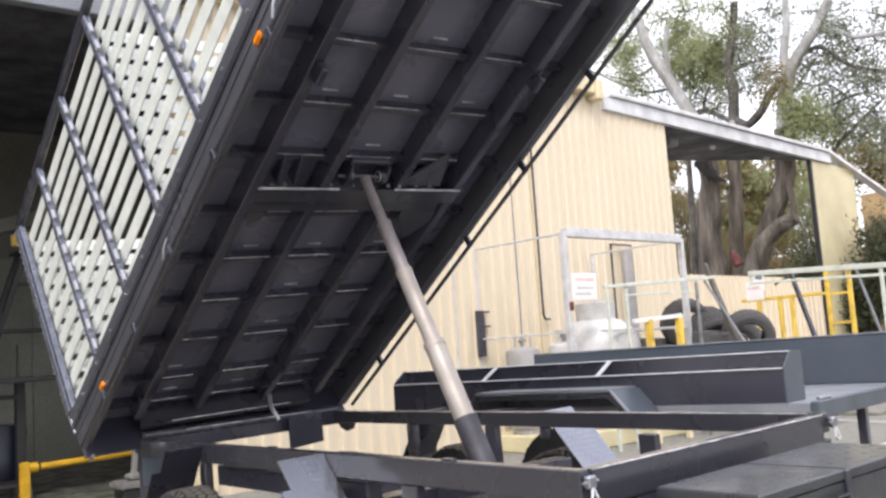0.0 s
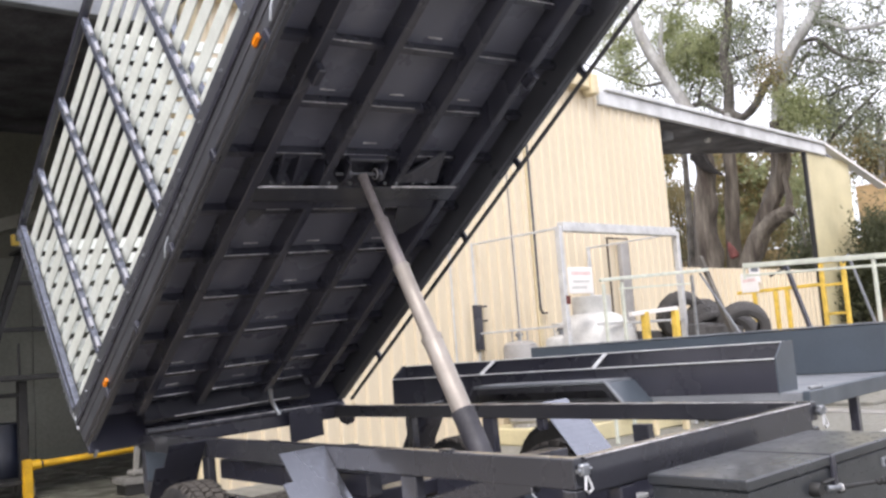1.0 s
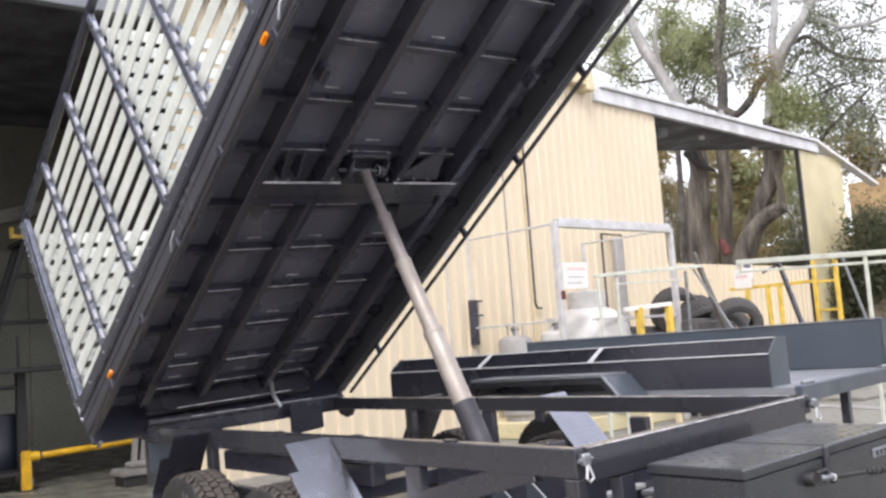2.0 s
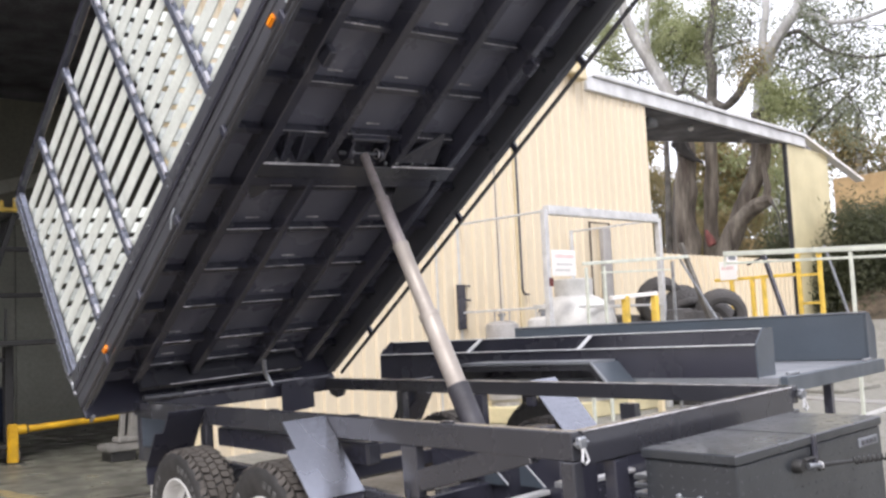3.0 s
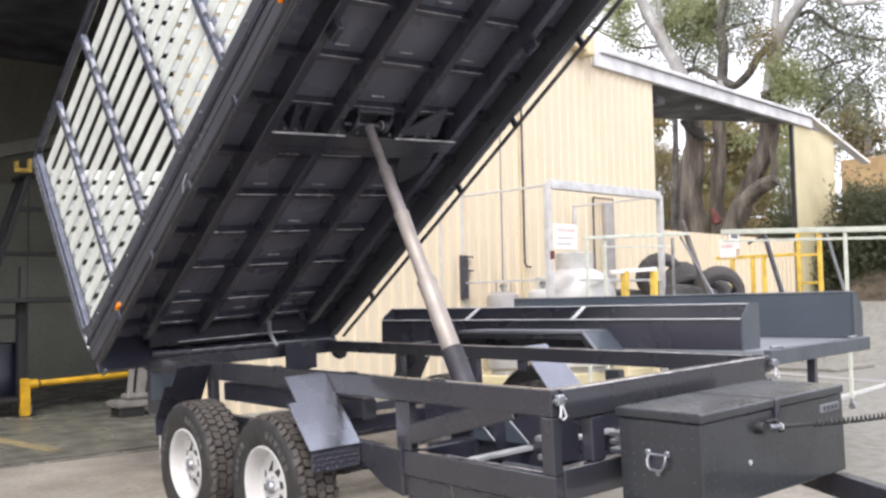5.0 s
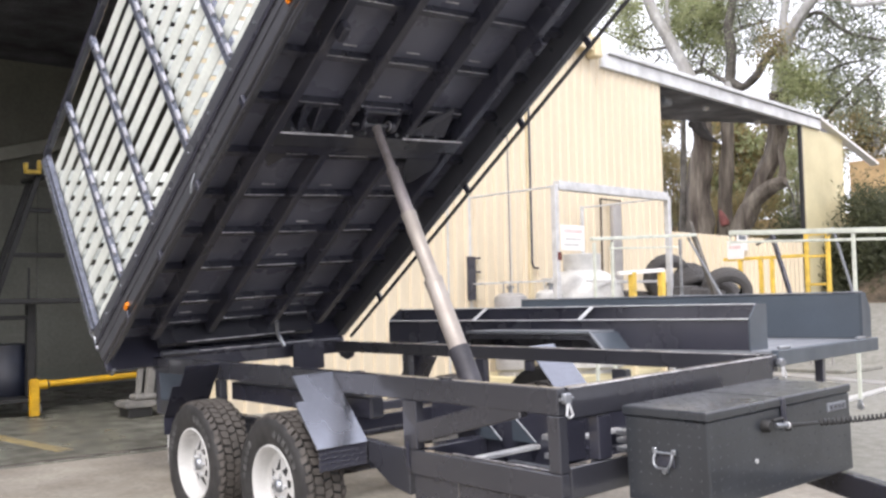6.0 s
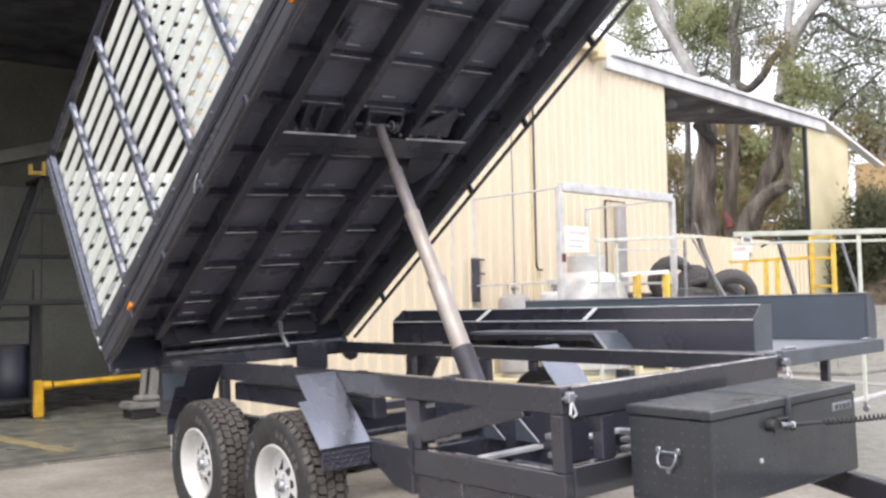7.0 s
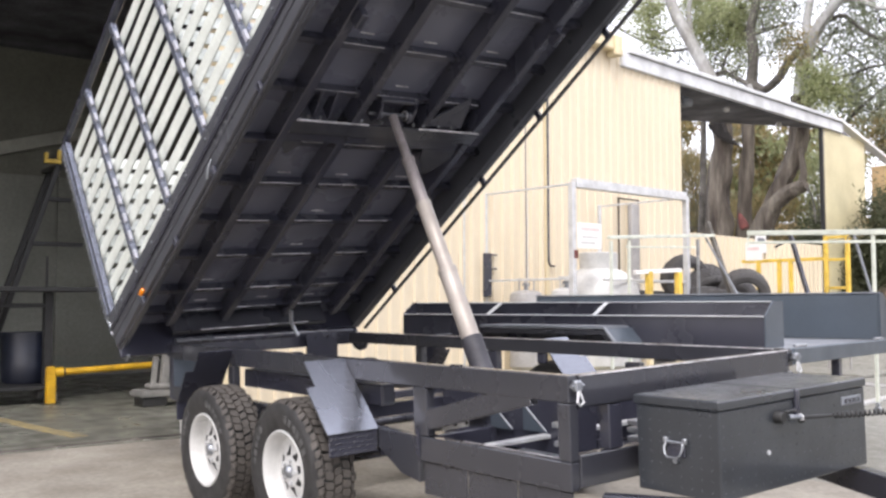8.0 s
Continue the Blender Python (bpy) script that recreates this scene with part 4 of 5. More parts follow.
hand = part("carry_handle", tube([(0.112, -0.004, 0.216), (0.108, -0.012, 0.200), (0.114, -0.018, 0.178), (0.126, -0.020, 0.166), (0.170, -0.020, 0.166), (0.182, -0.018, 0.178), (0.188, -0.012, 0.200), (0.184, -0.004, 0.216)], 0.0048), GALV, tool, "chromed wire handle", smooth=True)
hand.location = (0.042, 0, -0.03)
part("handle_plate", box(0.108, 0.188, 0.002, 0.0085, 0.166, 0.222, 0.003), BLACK, hand)
part("hinge_bar", rod((0.106, -0.002, 0.218), (0.190, -0.002, 0.218), 0.005, sides=10), GALV, hand, smooth=True)
for x in (0.106, 0.190):
    part("hinge_ear", box(x - 0.010, x + 0.010, -0.008, 0.008, 0.212, 0.234, 0.004), GALV, hand)
part("handle_stud", rod((0.148, 0.008, 0.152), (0.148, -0.006, 0.152), 0.010, sides=14), GALV, hand, smooth=True)
part("lock_button", rod((L - 0.012, 0.288, 0.135), (L - 0.001, 0.288, 0.135), 0.009), CAGE, tool, "round chromed lock")
part("hasp_knob", rod((L + 0.004, 0.472, T - 0.118), (L + 0.026, 0.478, T - 0.112), 0.009, sides=10), CABLE, tool, smooth=True)
part("lid_hasp", box(L - 0.006, L + 0.006, 0.456, 0.484, T - 0.10, T - 0.002, 0.003), BLACK, tool)
np_ = part("name_plate", box(L - 0.008, L + 0.0, 0.785, 0.925, 0.250, 0.282, 0.002), DECK, tool, "small worn metal name plate")
for k, (a, b) in enumerate(((0.80, 0.822), (0.83, 0.85), (0.858, 0.886), (0.894, 0.912))):
    part("plate_mark", box(L, L + 0.0012, a, b, 0.256, 0.274, 0.0), BLACK, np_)
sock = part("socket", lathe([(0.0, 0.03), (0.017, 0.03), (0.022, 0.022), (0.025, 0.0)], 20, "X"), CABLE, tool, "black trailer socket", smooth=True)
sock.location = (L - 0.006, 0.348, 0.255)
part("socket_flap", box(L + 0.004, L + 0.026, 0.366, 0.436, 0.268, 0.278, 0.004), CABLE, tool)
part("plug", rod((L + 0.028, 0.372, 0.255), (L + 0.042, 0.422, 0.250), 0.010, 0.009), GALV, tool, "bright metal plug", smooth=True)
part("plug_collar", torus((L + 0.043, 0.426, 0.250), 0.010, 0.0035, (0.2, 1, 0)), CAGE, tool, smooth=True)
part("plug_tail", rod((L + 0.043, 0.424, 0.250), (L + 0.088, 0.56, 0.246), 0.008, 0.006), CABLE, tool, smooth=True)
coil = []
for k in range(480):
    u = k / 479
    a = 2 * math.pi * 44 * u
    c = Vector((L + 0.088 + 0.33 * u, 0.56 + 0.80 * u, 0.246 + 0.05 * u - 0.02 * math.sin(math.pi * u)))
    coil.append(c + Vector((0.5 * math.cos(a), -0.3 * math.cos(a), math.sin(a))) * 0.0095)
part("coiled_cable", tube(coil, 0.0045, 6), CABLE, tool, "black coiled trailer cable", smooth=True)

# flatbed fittings
for x in (-2.36, -1.33):
    part("wall_stay", bar((x, 0.01, 1.012), (x + 0.02, 0.17, 1.108), 0.04, 0.012), CAGE, flat, "pale steel stay")
part("wall_lip", box(-FL, 0.0, -0.02, 0.03, 1.010, 1.019, 0.004), CAGE, flat)
part("wall_lip", box(-FL, 0.0, 0.16, 0.21, 1.106, 1.115, 0.004), CAGE, flat)
GX0, GX1, GZ = -2.13, -1.01, 0.93
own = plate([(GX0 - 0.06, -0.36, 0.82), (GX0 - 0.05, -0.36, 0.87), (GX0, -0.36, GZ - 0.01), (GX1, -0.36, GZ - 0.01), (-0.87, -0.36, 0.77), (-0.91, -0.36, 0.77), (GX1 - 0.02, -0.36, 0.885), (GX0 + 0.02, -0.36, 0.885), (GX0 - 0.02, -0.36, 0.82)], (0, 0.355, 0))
g = part("mudguard", own, GREY_BLACK, flat, "dark folded mudguard with top light painted in paler grey")
# Top and rim are paler than the guard: sky light put into colour.
part("guard_top", box(GX0 - 0.01, GX1 + 0.005, -0.372, -0.004, GZ - 0.006, GZ + 0.016, 0.009, seg=2), DECK, g, "guard top in paler grey for the sky light on it")
part("guard_end", bar((GX1 + 0.01, -0.185, GZ + 0.001), (-0.865, -0.185, 0.777), 0.37, 0.012, (0.8, 0, 0.6)), SLATE, g)
part("guard_rim", bar((GX1 + 0.005, -0.362, GZ + 0.004), (-0.865, -0.362, 0.78), 0.03, 0.016, (0.8, 0, 0.6)), DECK, g, "folded guard edge painted pale as if lit")
part("far_end_plate", plate([(0.122, FB - 0.06, 0.817), (0.122, FB + 0.17, 0.817), (0.122, FB + 0.17, 1.05), (0.122, FB + 0.04, 1.18), (0.122, FB - 0.06, 1.18)], (0.012, 0, 0)), SLATE, flat)
part("wall_lip", box(-FL, 0.12, FB - 0.06, FB + 0.02, 1.176, 1.188, 0.003), DECK, flat)
part("corner_latch", rod((0.16, 0.10, 0.825), (0.16, 0.30, 0.825), 0.012), GALV, flat)
part("corner_latch", rod((0.16, FB - 0.32, 0.825), (0.16, FB - 0.12, 0.825), 0.012), GALV, flat)
for x, y in ((0.12, 1.0), (-3.1, 0.2), (-3.1, FB - 0.2)):
    part("jack_leg", box(x - 0.03, x + 0.03, y - 0.03, y + 0.03, 0.0, 0.75, 0.004), BLACK, flat)
for x in (-1.52,):
    own = tyre_mesh()
    own.transform(Matrix.Translation((x, -0.17, 0.345)))
    tread_own = tread_mesh()
    tread_own.transform(Matrix.Translation((x, -0.17, 0.345)))
    w = part("wheel", own, CABLE, flat, "black trailer tyre on a white rim")
    own = lathe([(0.19, -0.09), (0.19, 0.09), (0.205, 0.1), (0.18, 0.06), (0.10, 0.02), (0.0, 0.03)], 28, "Y")
    own.transform(Matrix.Translation((x, -0.17, 0.345)))
    part("rim", own, WHITE, w, smooth=True)
    part("tread", tread_own, RUBBER, w)

settled.update(scene.objects)

# ---------------------------------------------------------------- gas cage by the shed wall
CX0, CX1, CY0, CY1, CZ = -5.92, -4.5, 5.32, 7.80, 2.51
cage = thing("gas_cage", Matrix.Translation((CX1, CY0, 0)), "galvanised tube cage round the gas cylinders", "cage")
for x, y, r in ((0, 0, 0.035), (0, CY1 - CY0, 0.035), (CX0 - CX1, 0, 0.022), (CX0 - CX1, CY1 - CY0, 0.022)):
    part("post", box(x - r, x + r, y - r, y + r, 0, CZ, 0.005), CAGE, cage)
part("top_beam", box(-0.05, 0.05, 0.04, CY1 - CY0 - 0.04, CZ - 0.06, CZ + 0.05, 0.006), CAGE, cage)
for y in (0.0, CY1 - CY0):
    part("top_tube", bar((-0.04, y, CZ - 0.02), (CX0 - CX1 + 0.03, y, CZ - 0.02), 0.025, 0.025), CAGE, cage)
    part("mid_tube", bar((-0.04, y, 1.36), (CX0 - CX1 + 0.03, y, 1.36), 0.025, 0.025), CAGE, cage)
part("wire", tube([(-0.7, 0.0, CZ), (-0.7, 0.0, 0.2)], 0.004), CAGE, cage)
part("mid_tube", box(-0.015, 0.015, 0.6, CY1 - CY0 - 0.04, 1.34, 1.37, 0.003), CAGE, cage)
part("hook_plate", box(CX0 - CX1 + 0.03, CX0 - CX1 + 0.07, -0.09, 0.05, 1.15, 1.72, 0.006), BLACK, cage, "dark steel latch plate")
for z in (1.70, 1.52):
    part("hook_arm", box(CX0 - CX1 + 0.03, CX0 - CX1 + 0.06, 0.052, 0.16, z - 0.012, z + 0.012, 0.003), BLACK, cage)
sg = solo("warning_sign", box(-4.46, -4.452, 5.36, 5.83, 1.72, 2.03, 0.004), SIGN, None, "white warning sign with faded red heading", "sign")
for z, a, b in ((1.955, 5.42, 5.79), (1.86, 5.45, 5.76), (1.79, 5.42, 5.70)):
    part("text_bar", box(-4.4518, -4.4505, a, b, z - 0.022 if z > 1.9 else z - 0.012, z + 0.022 if z > 1.9 else z + 0.012, 0.0), PINK if z > 1.9 else TANK, sg)
solo("tube_hoop", box(-5.93, -5.905, 8.12, 8.145, 0.02, 2.70, 0.003, box(-5.93, -5.905, 8.625, 8.65, 0.02, 2.70, 0.003, box(-5.93, -5.905, 8.15, 8.62, 2.675, 2.70, 0.003))), BUTT, None, "narrow brown tube hoop standing against the shed wall", "hoop")
solo("wall_duct", box(-5.95, -5.87, 8.40, 8.60, 0.02, 2.62, 0.01), DUSTGREY, None, "grey upright duct on the shed wall", "duct")
part("latch_tag", box(0.036, 0.042, -0.02, 0.06, 1.60, 1.70, 0.004), RED, cage, "small red tag on the cage post")


def gas_cylinder(x, y, r, h, mat, label, group=""):
    h -= 0.2
    g = thing("gas_cylinder", Matrix.Translation((x, y, 0.2)), label, "gas cylinder", group)
    dome = [(1.0, 0.45), (0.93, 0.2), (0.7, 0.05), (0.3, 0.0)] if r < 0.3 else [(1.0, 0.85), (0.985, 0.66), (0.94, 0.48), (0.86, 0.32), (0.74, 0.18), (0.58, 0.08), (0.4, 0.02)]
    part("body", lathe([(0.0, 0.03), (r * 0.8, 0.03), (r, 0.08)] + [(r * a, h - r * b) for a, b in dome] + [(0.0, h)], 36), mat, g, smooth=True)
    part("foot_ring", lathe([(r * 0.8, 0.0), (r * 0.85, 0.0), (r * 0.85, 0.06), (r * 0.8, 0.06)], 24), mat, g)
    if r < 0.3:
        own = None
        for k in range(3):
            a = 2 * math.pi * k / 3 + 0.4
            own = bar((0.5 * r * math.cos(a), 0.5 * r * math.sin(a), h - 0.04 * r), (0.5 * r * math.cos(a), 0.5 * r * math.sin(a), h + 0.13), 0.035, 0.008, (math.cos(a), math.sin(a), 0), bm=own)
        part("valve_guard", torus((0, 0, h + 0.13), 0.52 * r, 0.011, bm=own), mat, g)
    else:
        part("valve_guard", lathe([(r * 0.44, h - 0.06), (r * 0.46, h - 0.06), (r * 0.47, h + 0.18), (r * 0.44, h + 0.19)], 28), mat, g, "tall grey valve collar", smooth=True)
    part("valve", rod((0, 0, h - 0.01), (0, 0, h + 0.08), 0.025), GALV, g)
    part("tap", rod((-0.05, 0, h + 0.07), (0.05, 0, h + 0.07), 0.02), GALV, g)
    return g


# Added plinth; its cream colour stands for sunlight on the ground there.
solo("gas_plinth", box(-5.89, -4.56, 5.15, 7.75, 0.0, 0.199, 0.015), CREAM3, None, "low added plinth under the gas cylinders, cream like sunlit ground", "plinth")
gas_cylinder(-5.33, 5.44, 0.205, 1.21, DUSTGREY, "grey steel gas cylinder beside the shed wall", "gas cylinders")
gas_cylinder(-5.08, 5.94, 0.195, 1.24, TANK, "grey steel gas cylinder beside the shed wall", "gas cylinders")
gas_cylinder(-4.98, 6.48, 0.52, 1.50, TANK, "large squat grey gas tank inside the cage")
solo("downpipe", tube([(-5.955, 6.565, 4.9), (-5.955, 6.565, 1.66), (-5.95, 6.6, 1.60), (-5.95, 6.68, 1.60)], 0.016), BLACK, None, "thin dark pipe fixed to the shed wall", "pipe")
solo("conduit", tube([(-5.955, 4.95, 4.2), (-5.955, 4.95, 0.1)], 0.012), TANK, None, "thin pale conduit on the shed wall", "conduit")
vent = thing("wall_bracket", Matrix.Translation((-5.9, 5.65, 4.35)), "small steel bracket arm on the shed wall", "bracket")
part("arm", bar((-0.06, 0, 0), (0.0, 0.35, 0.02), 0.03, 0.03), TANK, vent)

# yellow-ended hoop rail
hoop = thing("hoop_barrier", Matrix.Translation((-4.2, 6.45, 0)), "white barrier rail with yellow end posts", "barrier")
for y in (0.0, 0.66):
    part("end_post", box(-0.04, 0.04, y - 0.04, y + 0.04, 1.05, 1.46, 0.01), YELLOW, hoop)
    part("lower_post", box(-0.035, 0.035, y - 0.035, y + 0.035, 0.0, 1.048, 0.01), CREAM2, hoop)
part("cross_rail", bar((0, -0.30, 1.44), (0, 0.70, 1.49), 0.05, 0.05), SIGN, hoop)

# wheeled pipe rack
rack = thing("pipe_rack", Matrix.Translation((-2.0, 7.6, 0)), "pale painted pipe rack on castor wheels", "rack")
part("top_rail", bar((-1.50, 0, 1.935), (3.0, 0, 1.72), 0.055, 0.055), PALEGREEN, rack)
part("rail_hook", tube([(-1.47, 0, 1.92), (-1.50, 0, 1.88), (-1.50, 0, 1.78)], 0.014), PALEGREEN, rack, smooth=True)
part("back_rail", bar((-1.9, 0.75, 1.87), (2.9, 0.75, 1.68), 0.03, 0.03), PALEGREEN, rack)
for x, y in ((0, 0), (2.6, 0), (2.6, 0.75)):
    part("post", box(x - 0.018, x + 0.018, y - 0.018, y + 0.018, 0.10, 1.86 - 0.047 * x, 0.004), PALEGREEN, rack)
    part("castor", lathe([(0.0, -0.015), (0.032, -0.015), (0.038, -0.008), (0.038, 0.008), (0.032, 0.015), (0.0, 0.015)], 18, "Y"), GALV, rack).location = (x, y, 0.038)
    part("castor_fork", box(x - 0.02, x + 0.02, y - 0.022, y + 0.022, 0.07, 0.11, 0.004), GALV, rack)
part("end_rail", bar((2.6, 0, 1.72), (2.6, 0.75, 1.70), 0.04, 0.04), PALEGREEN, rack)
low = thing("pipe_barrier", Matrix.Translation((-4.15, 5.6, 0)), "pale painted pipe barrier standing before the cage", "barrier")
part("top_rail", bar((0, -0.05, 1.84), (0, 2.3, 1.965), 0.04, 0.04), PALEGREEN, low)
part("mid_rail", bar((0, 0.3, 1.74), (0, 1.85, 1.79), 0.022, 0.022), PALEGREEN, low)
for y in (0.0, 0.36, 1.9):
    part("post", box(-0.017, 0.017, y - 0.017, y + 0.017, 0, 1.80 + 0.05 * y, 0.004), PALEGREEN if y != 1.9 else GALV, low)

# old tyres in a heap
heap = mesh_of("old_tyre", tread_mesh(0.33, 0.23, 30, tyre_mesh(0.33, 0.23, 0.19)), OLDRUBBER)
for k, m in enumerate((pose(-3.75, 8.35, 0.13, 90, 0, 0), pose(-4.45, 8.4, 0.13, 90, 0, 20), pose(-5.15, 8.4, 0.13, 90, 0, 50), pose(-3.75, 8.38, 0.37, 90, 0, 40), pose(-4.42, 8.38, 0.37, 90, 0, 70), pose(-5.12, 8.42, 0.37, 90, 0, 0),
                       pose(-3.78, 8.4, 0.61, 90, 0, 10), pose(-4.4, 8.42, 0.61, 90, 0, 33), pose(-5.1, 8.4, 0.61, 90, 0, 60), pose(-3.8, 8.4, 0.85, 90, 0, 5), pose(-4.43, 8.4, 0.85, 90, 0, 90), pose(-5.1, 8.4, 0.85, 90, 0, 20),
                       pose(-5.4, 8.25, 1.11, 86, 0, 0), pose(-4.90, 8.40, 1.42, 24, 0, 60), pose(-4.56, 8.36, 1.28, 55, 0, 75), pose(-4.5, 8.15, 1.12, 80, 0, 40), pose(-4.02, 8.42, 1.19, 22, 0, 44), pose(-3.72, 8.80, 0.55, 10, 0, 20), pose(-4.40, 8.90, 1.06, 4, 0, 15), pose(-4.75, 8.85, 1.30, 30, 0, -10), pose(-4.30, 8.25, 1.10, 84, 0, 15))):
    ob = new("old_tyre", heap)
    ob.matrix_basis = m
    tagged(ob, "worn dusty rubber tyre in a heap", "tyre", "heap of old tyres")

# leaning bars, yellow racks, small notices
for a, b, r, mat, lab in (((-4.44, 10.62, 2.14), (-3.93, 10.52, 0.42), 0.028, BLACK, "black steel bar leaning on the yellow rack"), ((-4.24, 7.9, 2.15), (-3.80, 7.8, 1.0), 0.028, TWIG, "brown timber bar leaning on the tyres"),
                          ((-4.21, 7.8, 1.93), (-3.62, 7.7, 1.0), 0.012, DECK, "grey steel bar leaning on the tyres")):
    solo("leaning_bar", bar(a, b, r * 2, r * 2), mat, None, lab, "bar")
solo("bar_hook", tube([(-4.66, 10.58, 1.93), (-4.55, 10.58, 1.98), (-4.42, 10.58, 2.02)], 0.018), BLACK, None, "short hooked black bar", "hook")
solo("plinth", box(-5.85, -3.3, 10.35, 11.7, 0.0, 0.05, 0.01), ASPHALT, None, "low pale concrete plinth under the yellow rack", "plinth", kind="structure")
yr = thing("yellow_rack", Matrix.Translation((-5.0, 11.4, 0.05)), "yellow painted steel stillage frame on a plinth", "rack")
for x in (-0.36, -0.01, 0.18, 0.75, 1.08):
    part("post", box(x - 0.03, x + 0.03, -0.03, 0.03, 0.75, 2.07 if x > 0.5 else 1.72, 0.006), YELLOW, yr)
    part("leg", box(x - 0.014, x + 0.014, -0.014, 0.014, 0, 0.749, 0.003), DUSTGREY, yr, "thin dull grey leg")
for z in (1.71, 1.05, 0.80):
    part("rail", box(-0.65, 0.72, -0.026, 0.026, z - 0.026, z + 0.026, 0.004), YELLOW, yr)
for z in (2.04, 1.69, 1.25, 0.85):
    part("rung", box(0.78, 1.05, -0.02, 0.02, z - 0.02, z + 0.02, 0.004), YELLOW, yr)
part("stay", bar((1.50, -0.80, 2.07), (1.87, -0.87, 0.75), 0.03, 0.03), DECK, yr, "grey diagonal stay")
part("stay_rail", bar((1.08, 0.0, 2.0), (1.50, -0.80, 2.05), 0.026, 0.026), DECK, yr)
part("stay_rail", bar((1.08, 0.0, 0.80), (1.86, -0.87, 0.77), 0.026, 0.026), DECK, yr)
sg = solo("hanging_sign", box(-4.06, -3.82, 8.55, 8.56, 1.64, 1.89, 0.004), SIGN, None, "small white notice board by the tyres", "sign")
part("text_bar", box(-4.03, -3.86, 8.547, 8.549, 1.78, 1.82, 0.0), PINK, sg)
sg = solo("wall_notice", box(-5.965, -5.955, 12.35, 12.75, 2.02, 2.36, 0.003), SIGN, None, "small white notice on the shed wall", "sign")
part("text_bar", box(-5.954, -5.952, 12.42, 12.68, 2.22, 2.30, 0.0), DECK, sg)
solo("bay_lamp", box(-6.62, -6.40, 10.78, 11.08, 4.64, 4.80, 0.03), DECK, None, "grey floodlight under the bay roof", "lamp")
for y in (12.6, 14.7):
    part("roof_bulb", lathe([(0.0, -0.09), (0.05, -0.07), (0.06, -0.02), (0.03, 0.02), (0.0, 0.02)], 14), SIGN, shed).location = (-6.62, y, EAVE - 0.11)

settle(SHED, only=("downpipe", "conduit", "wall_bracket", "wall_notice", "bay_lamp", "tube_hoop", "wall_duct"))
settle(RACKS, only=("pipe_rack",))
settle(YARD, ("old_tyre", "gas_cylinder"))
solo("kerb", bar((-3.02, 7.0, 0.015), (-3.95, 11.9, 0.015), 0.11, 0.03), WHITE, None, "low white painted kerb across the yard", "kerb", kind="structure")
solo("channel_strip", bar((-3.36, 9.85, 0.006), (6.0, 9.0, 0.006), 0.35, 0.012), DUSTGREY, None, "pale concrete drain strip in the asphalt", "paving", kind="structure")
solo("channel_strip", bar((-3.70, 10.2, 0.006), (-10.0, 11.9, 0.006), 0.35, 0.012), DUSTGREY, None, "pale concrete drain strip in the asphalt", "paving", kind="structure")
settled.update(scene.objects)

# ---------------------------------------------------------------- inside the workshop
bar_ = thing("floor_barrier", Matrix.Translation((-8.0, 0.61, 0.02)), "low yellow steel guard rail on the workshop floor", "barrier")
part("end_post", box(-0.042, 0.042, -0.05, 0.045, 0, 0.41, 0.012, seg=2), SAFETY, bar_)
part("elbow", rod((0.0, 0.035, 0.345), (0.0, 0.13, 0.348), 0.052), SAFETY, bar_, smooth=True)
part("joint", rod((0.0, 0.124, 0.348), (0.0, 0.142, 0.349), 0.054), CABLE, bar_, "black joint collar", smooth=True)
part("rail", rod((0, 0.12, 0.347), (0, 1.13, 0.385), 0.036), SAFETY, bar_, smooth=True)
part("foot", box(-0.09, 0.09, -0.09, 0.09, 0, 0.012, 0.003), CABLE, bar_)
part("far_post", box(-0.04, 0.04, 1.13, 1.2, 0, 0.44, 0.012), CABLE, bar_)
vise = thing("pedestal", Matrix.Translation((-7.2, 1.40, 0.02)), "dusty grey cast machine pedestal on the floor", "machine base")
# Added black block that stands for the shadow beneath the slab.
part("base", box(-0.13, 0.13, -0.13, 0.13, 0, 0.10, 0.01), CABLE, vise, "black block painted in for the shade under the slab")
part("foot", box(-0.16, 0.16, -0.17, 0.17, 0.10, 0.175, 0.018, seg=2), PINKGREY, vise, "pale dusty cast slab")
part("collar", box(-0.10, 0.10, -0.04, 0.20, 0.176, 0.24, 0.02), PINKGREY, vise)
part("column", bar((0.03, 0.12, 0.2), (0.03, 0.17, 0.62), 0.08, 0.08), PINKGREY, vise)
part("column", bar((0.0, 0.02, 0.2), (0.0, 0.05, 0.52), 0.05, 0.05), PINKGREY, vise)
lad = thing("platform_ladder", Matrix.Translation((-8.9, 0.5, 0.02)), "dark steel trestle ladder in the workshop", "ladder")
part("stile", bar((0, 0.405, 2.79), (0, -0.47, 0.0), 0.06, 0.06, (1, 0, 0)), CABLE, lad)
part("stile", bar((-0.55, 0.46, 2.79), (-0.55, -0.42, 0.0), 0.06, 0.06, (1, 0, 0)), CABLE, lad)
part("top_step", box(-0.58, 0.03, 0.36, 0.50, 2.75, 2.79, 0.006), CABLE, lad)
for z, a, b in ((1.82, 0.13, 0.70), (2.36, 0.30, 0.55)):
    part("rung", bar((0, a, z), (0, b, z), 0.05, 0.05), CABLE, lad)
br = thing("yellow_clamp", Matrix.Translation((-8.9, 0.90, 2.815)), "yellow clamp bracket on top of the ladder", "clamp")
part("bed", box(-0.03, 0.03, -0.16, 0.03, 0.0, 0.05, 0.01), YELLOW, br)
for y, z in ((-0.14, 0.13), (0.01, 0.17)):
    part("jaw", box(-0.03, 0.03, y - 0.022, y + 0.022, 0.05, z, 0.008), YELLOW, br)
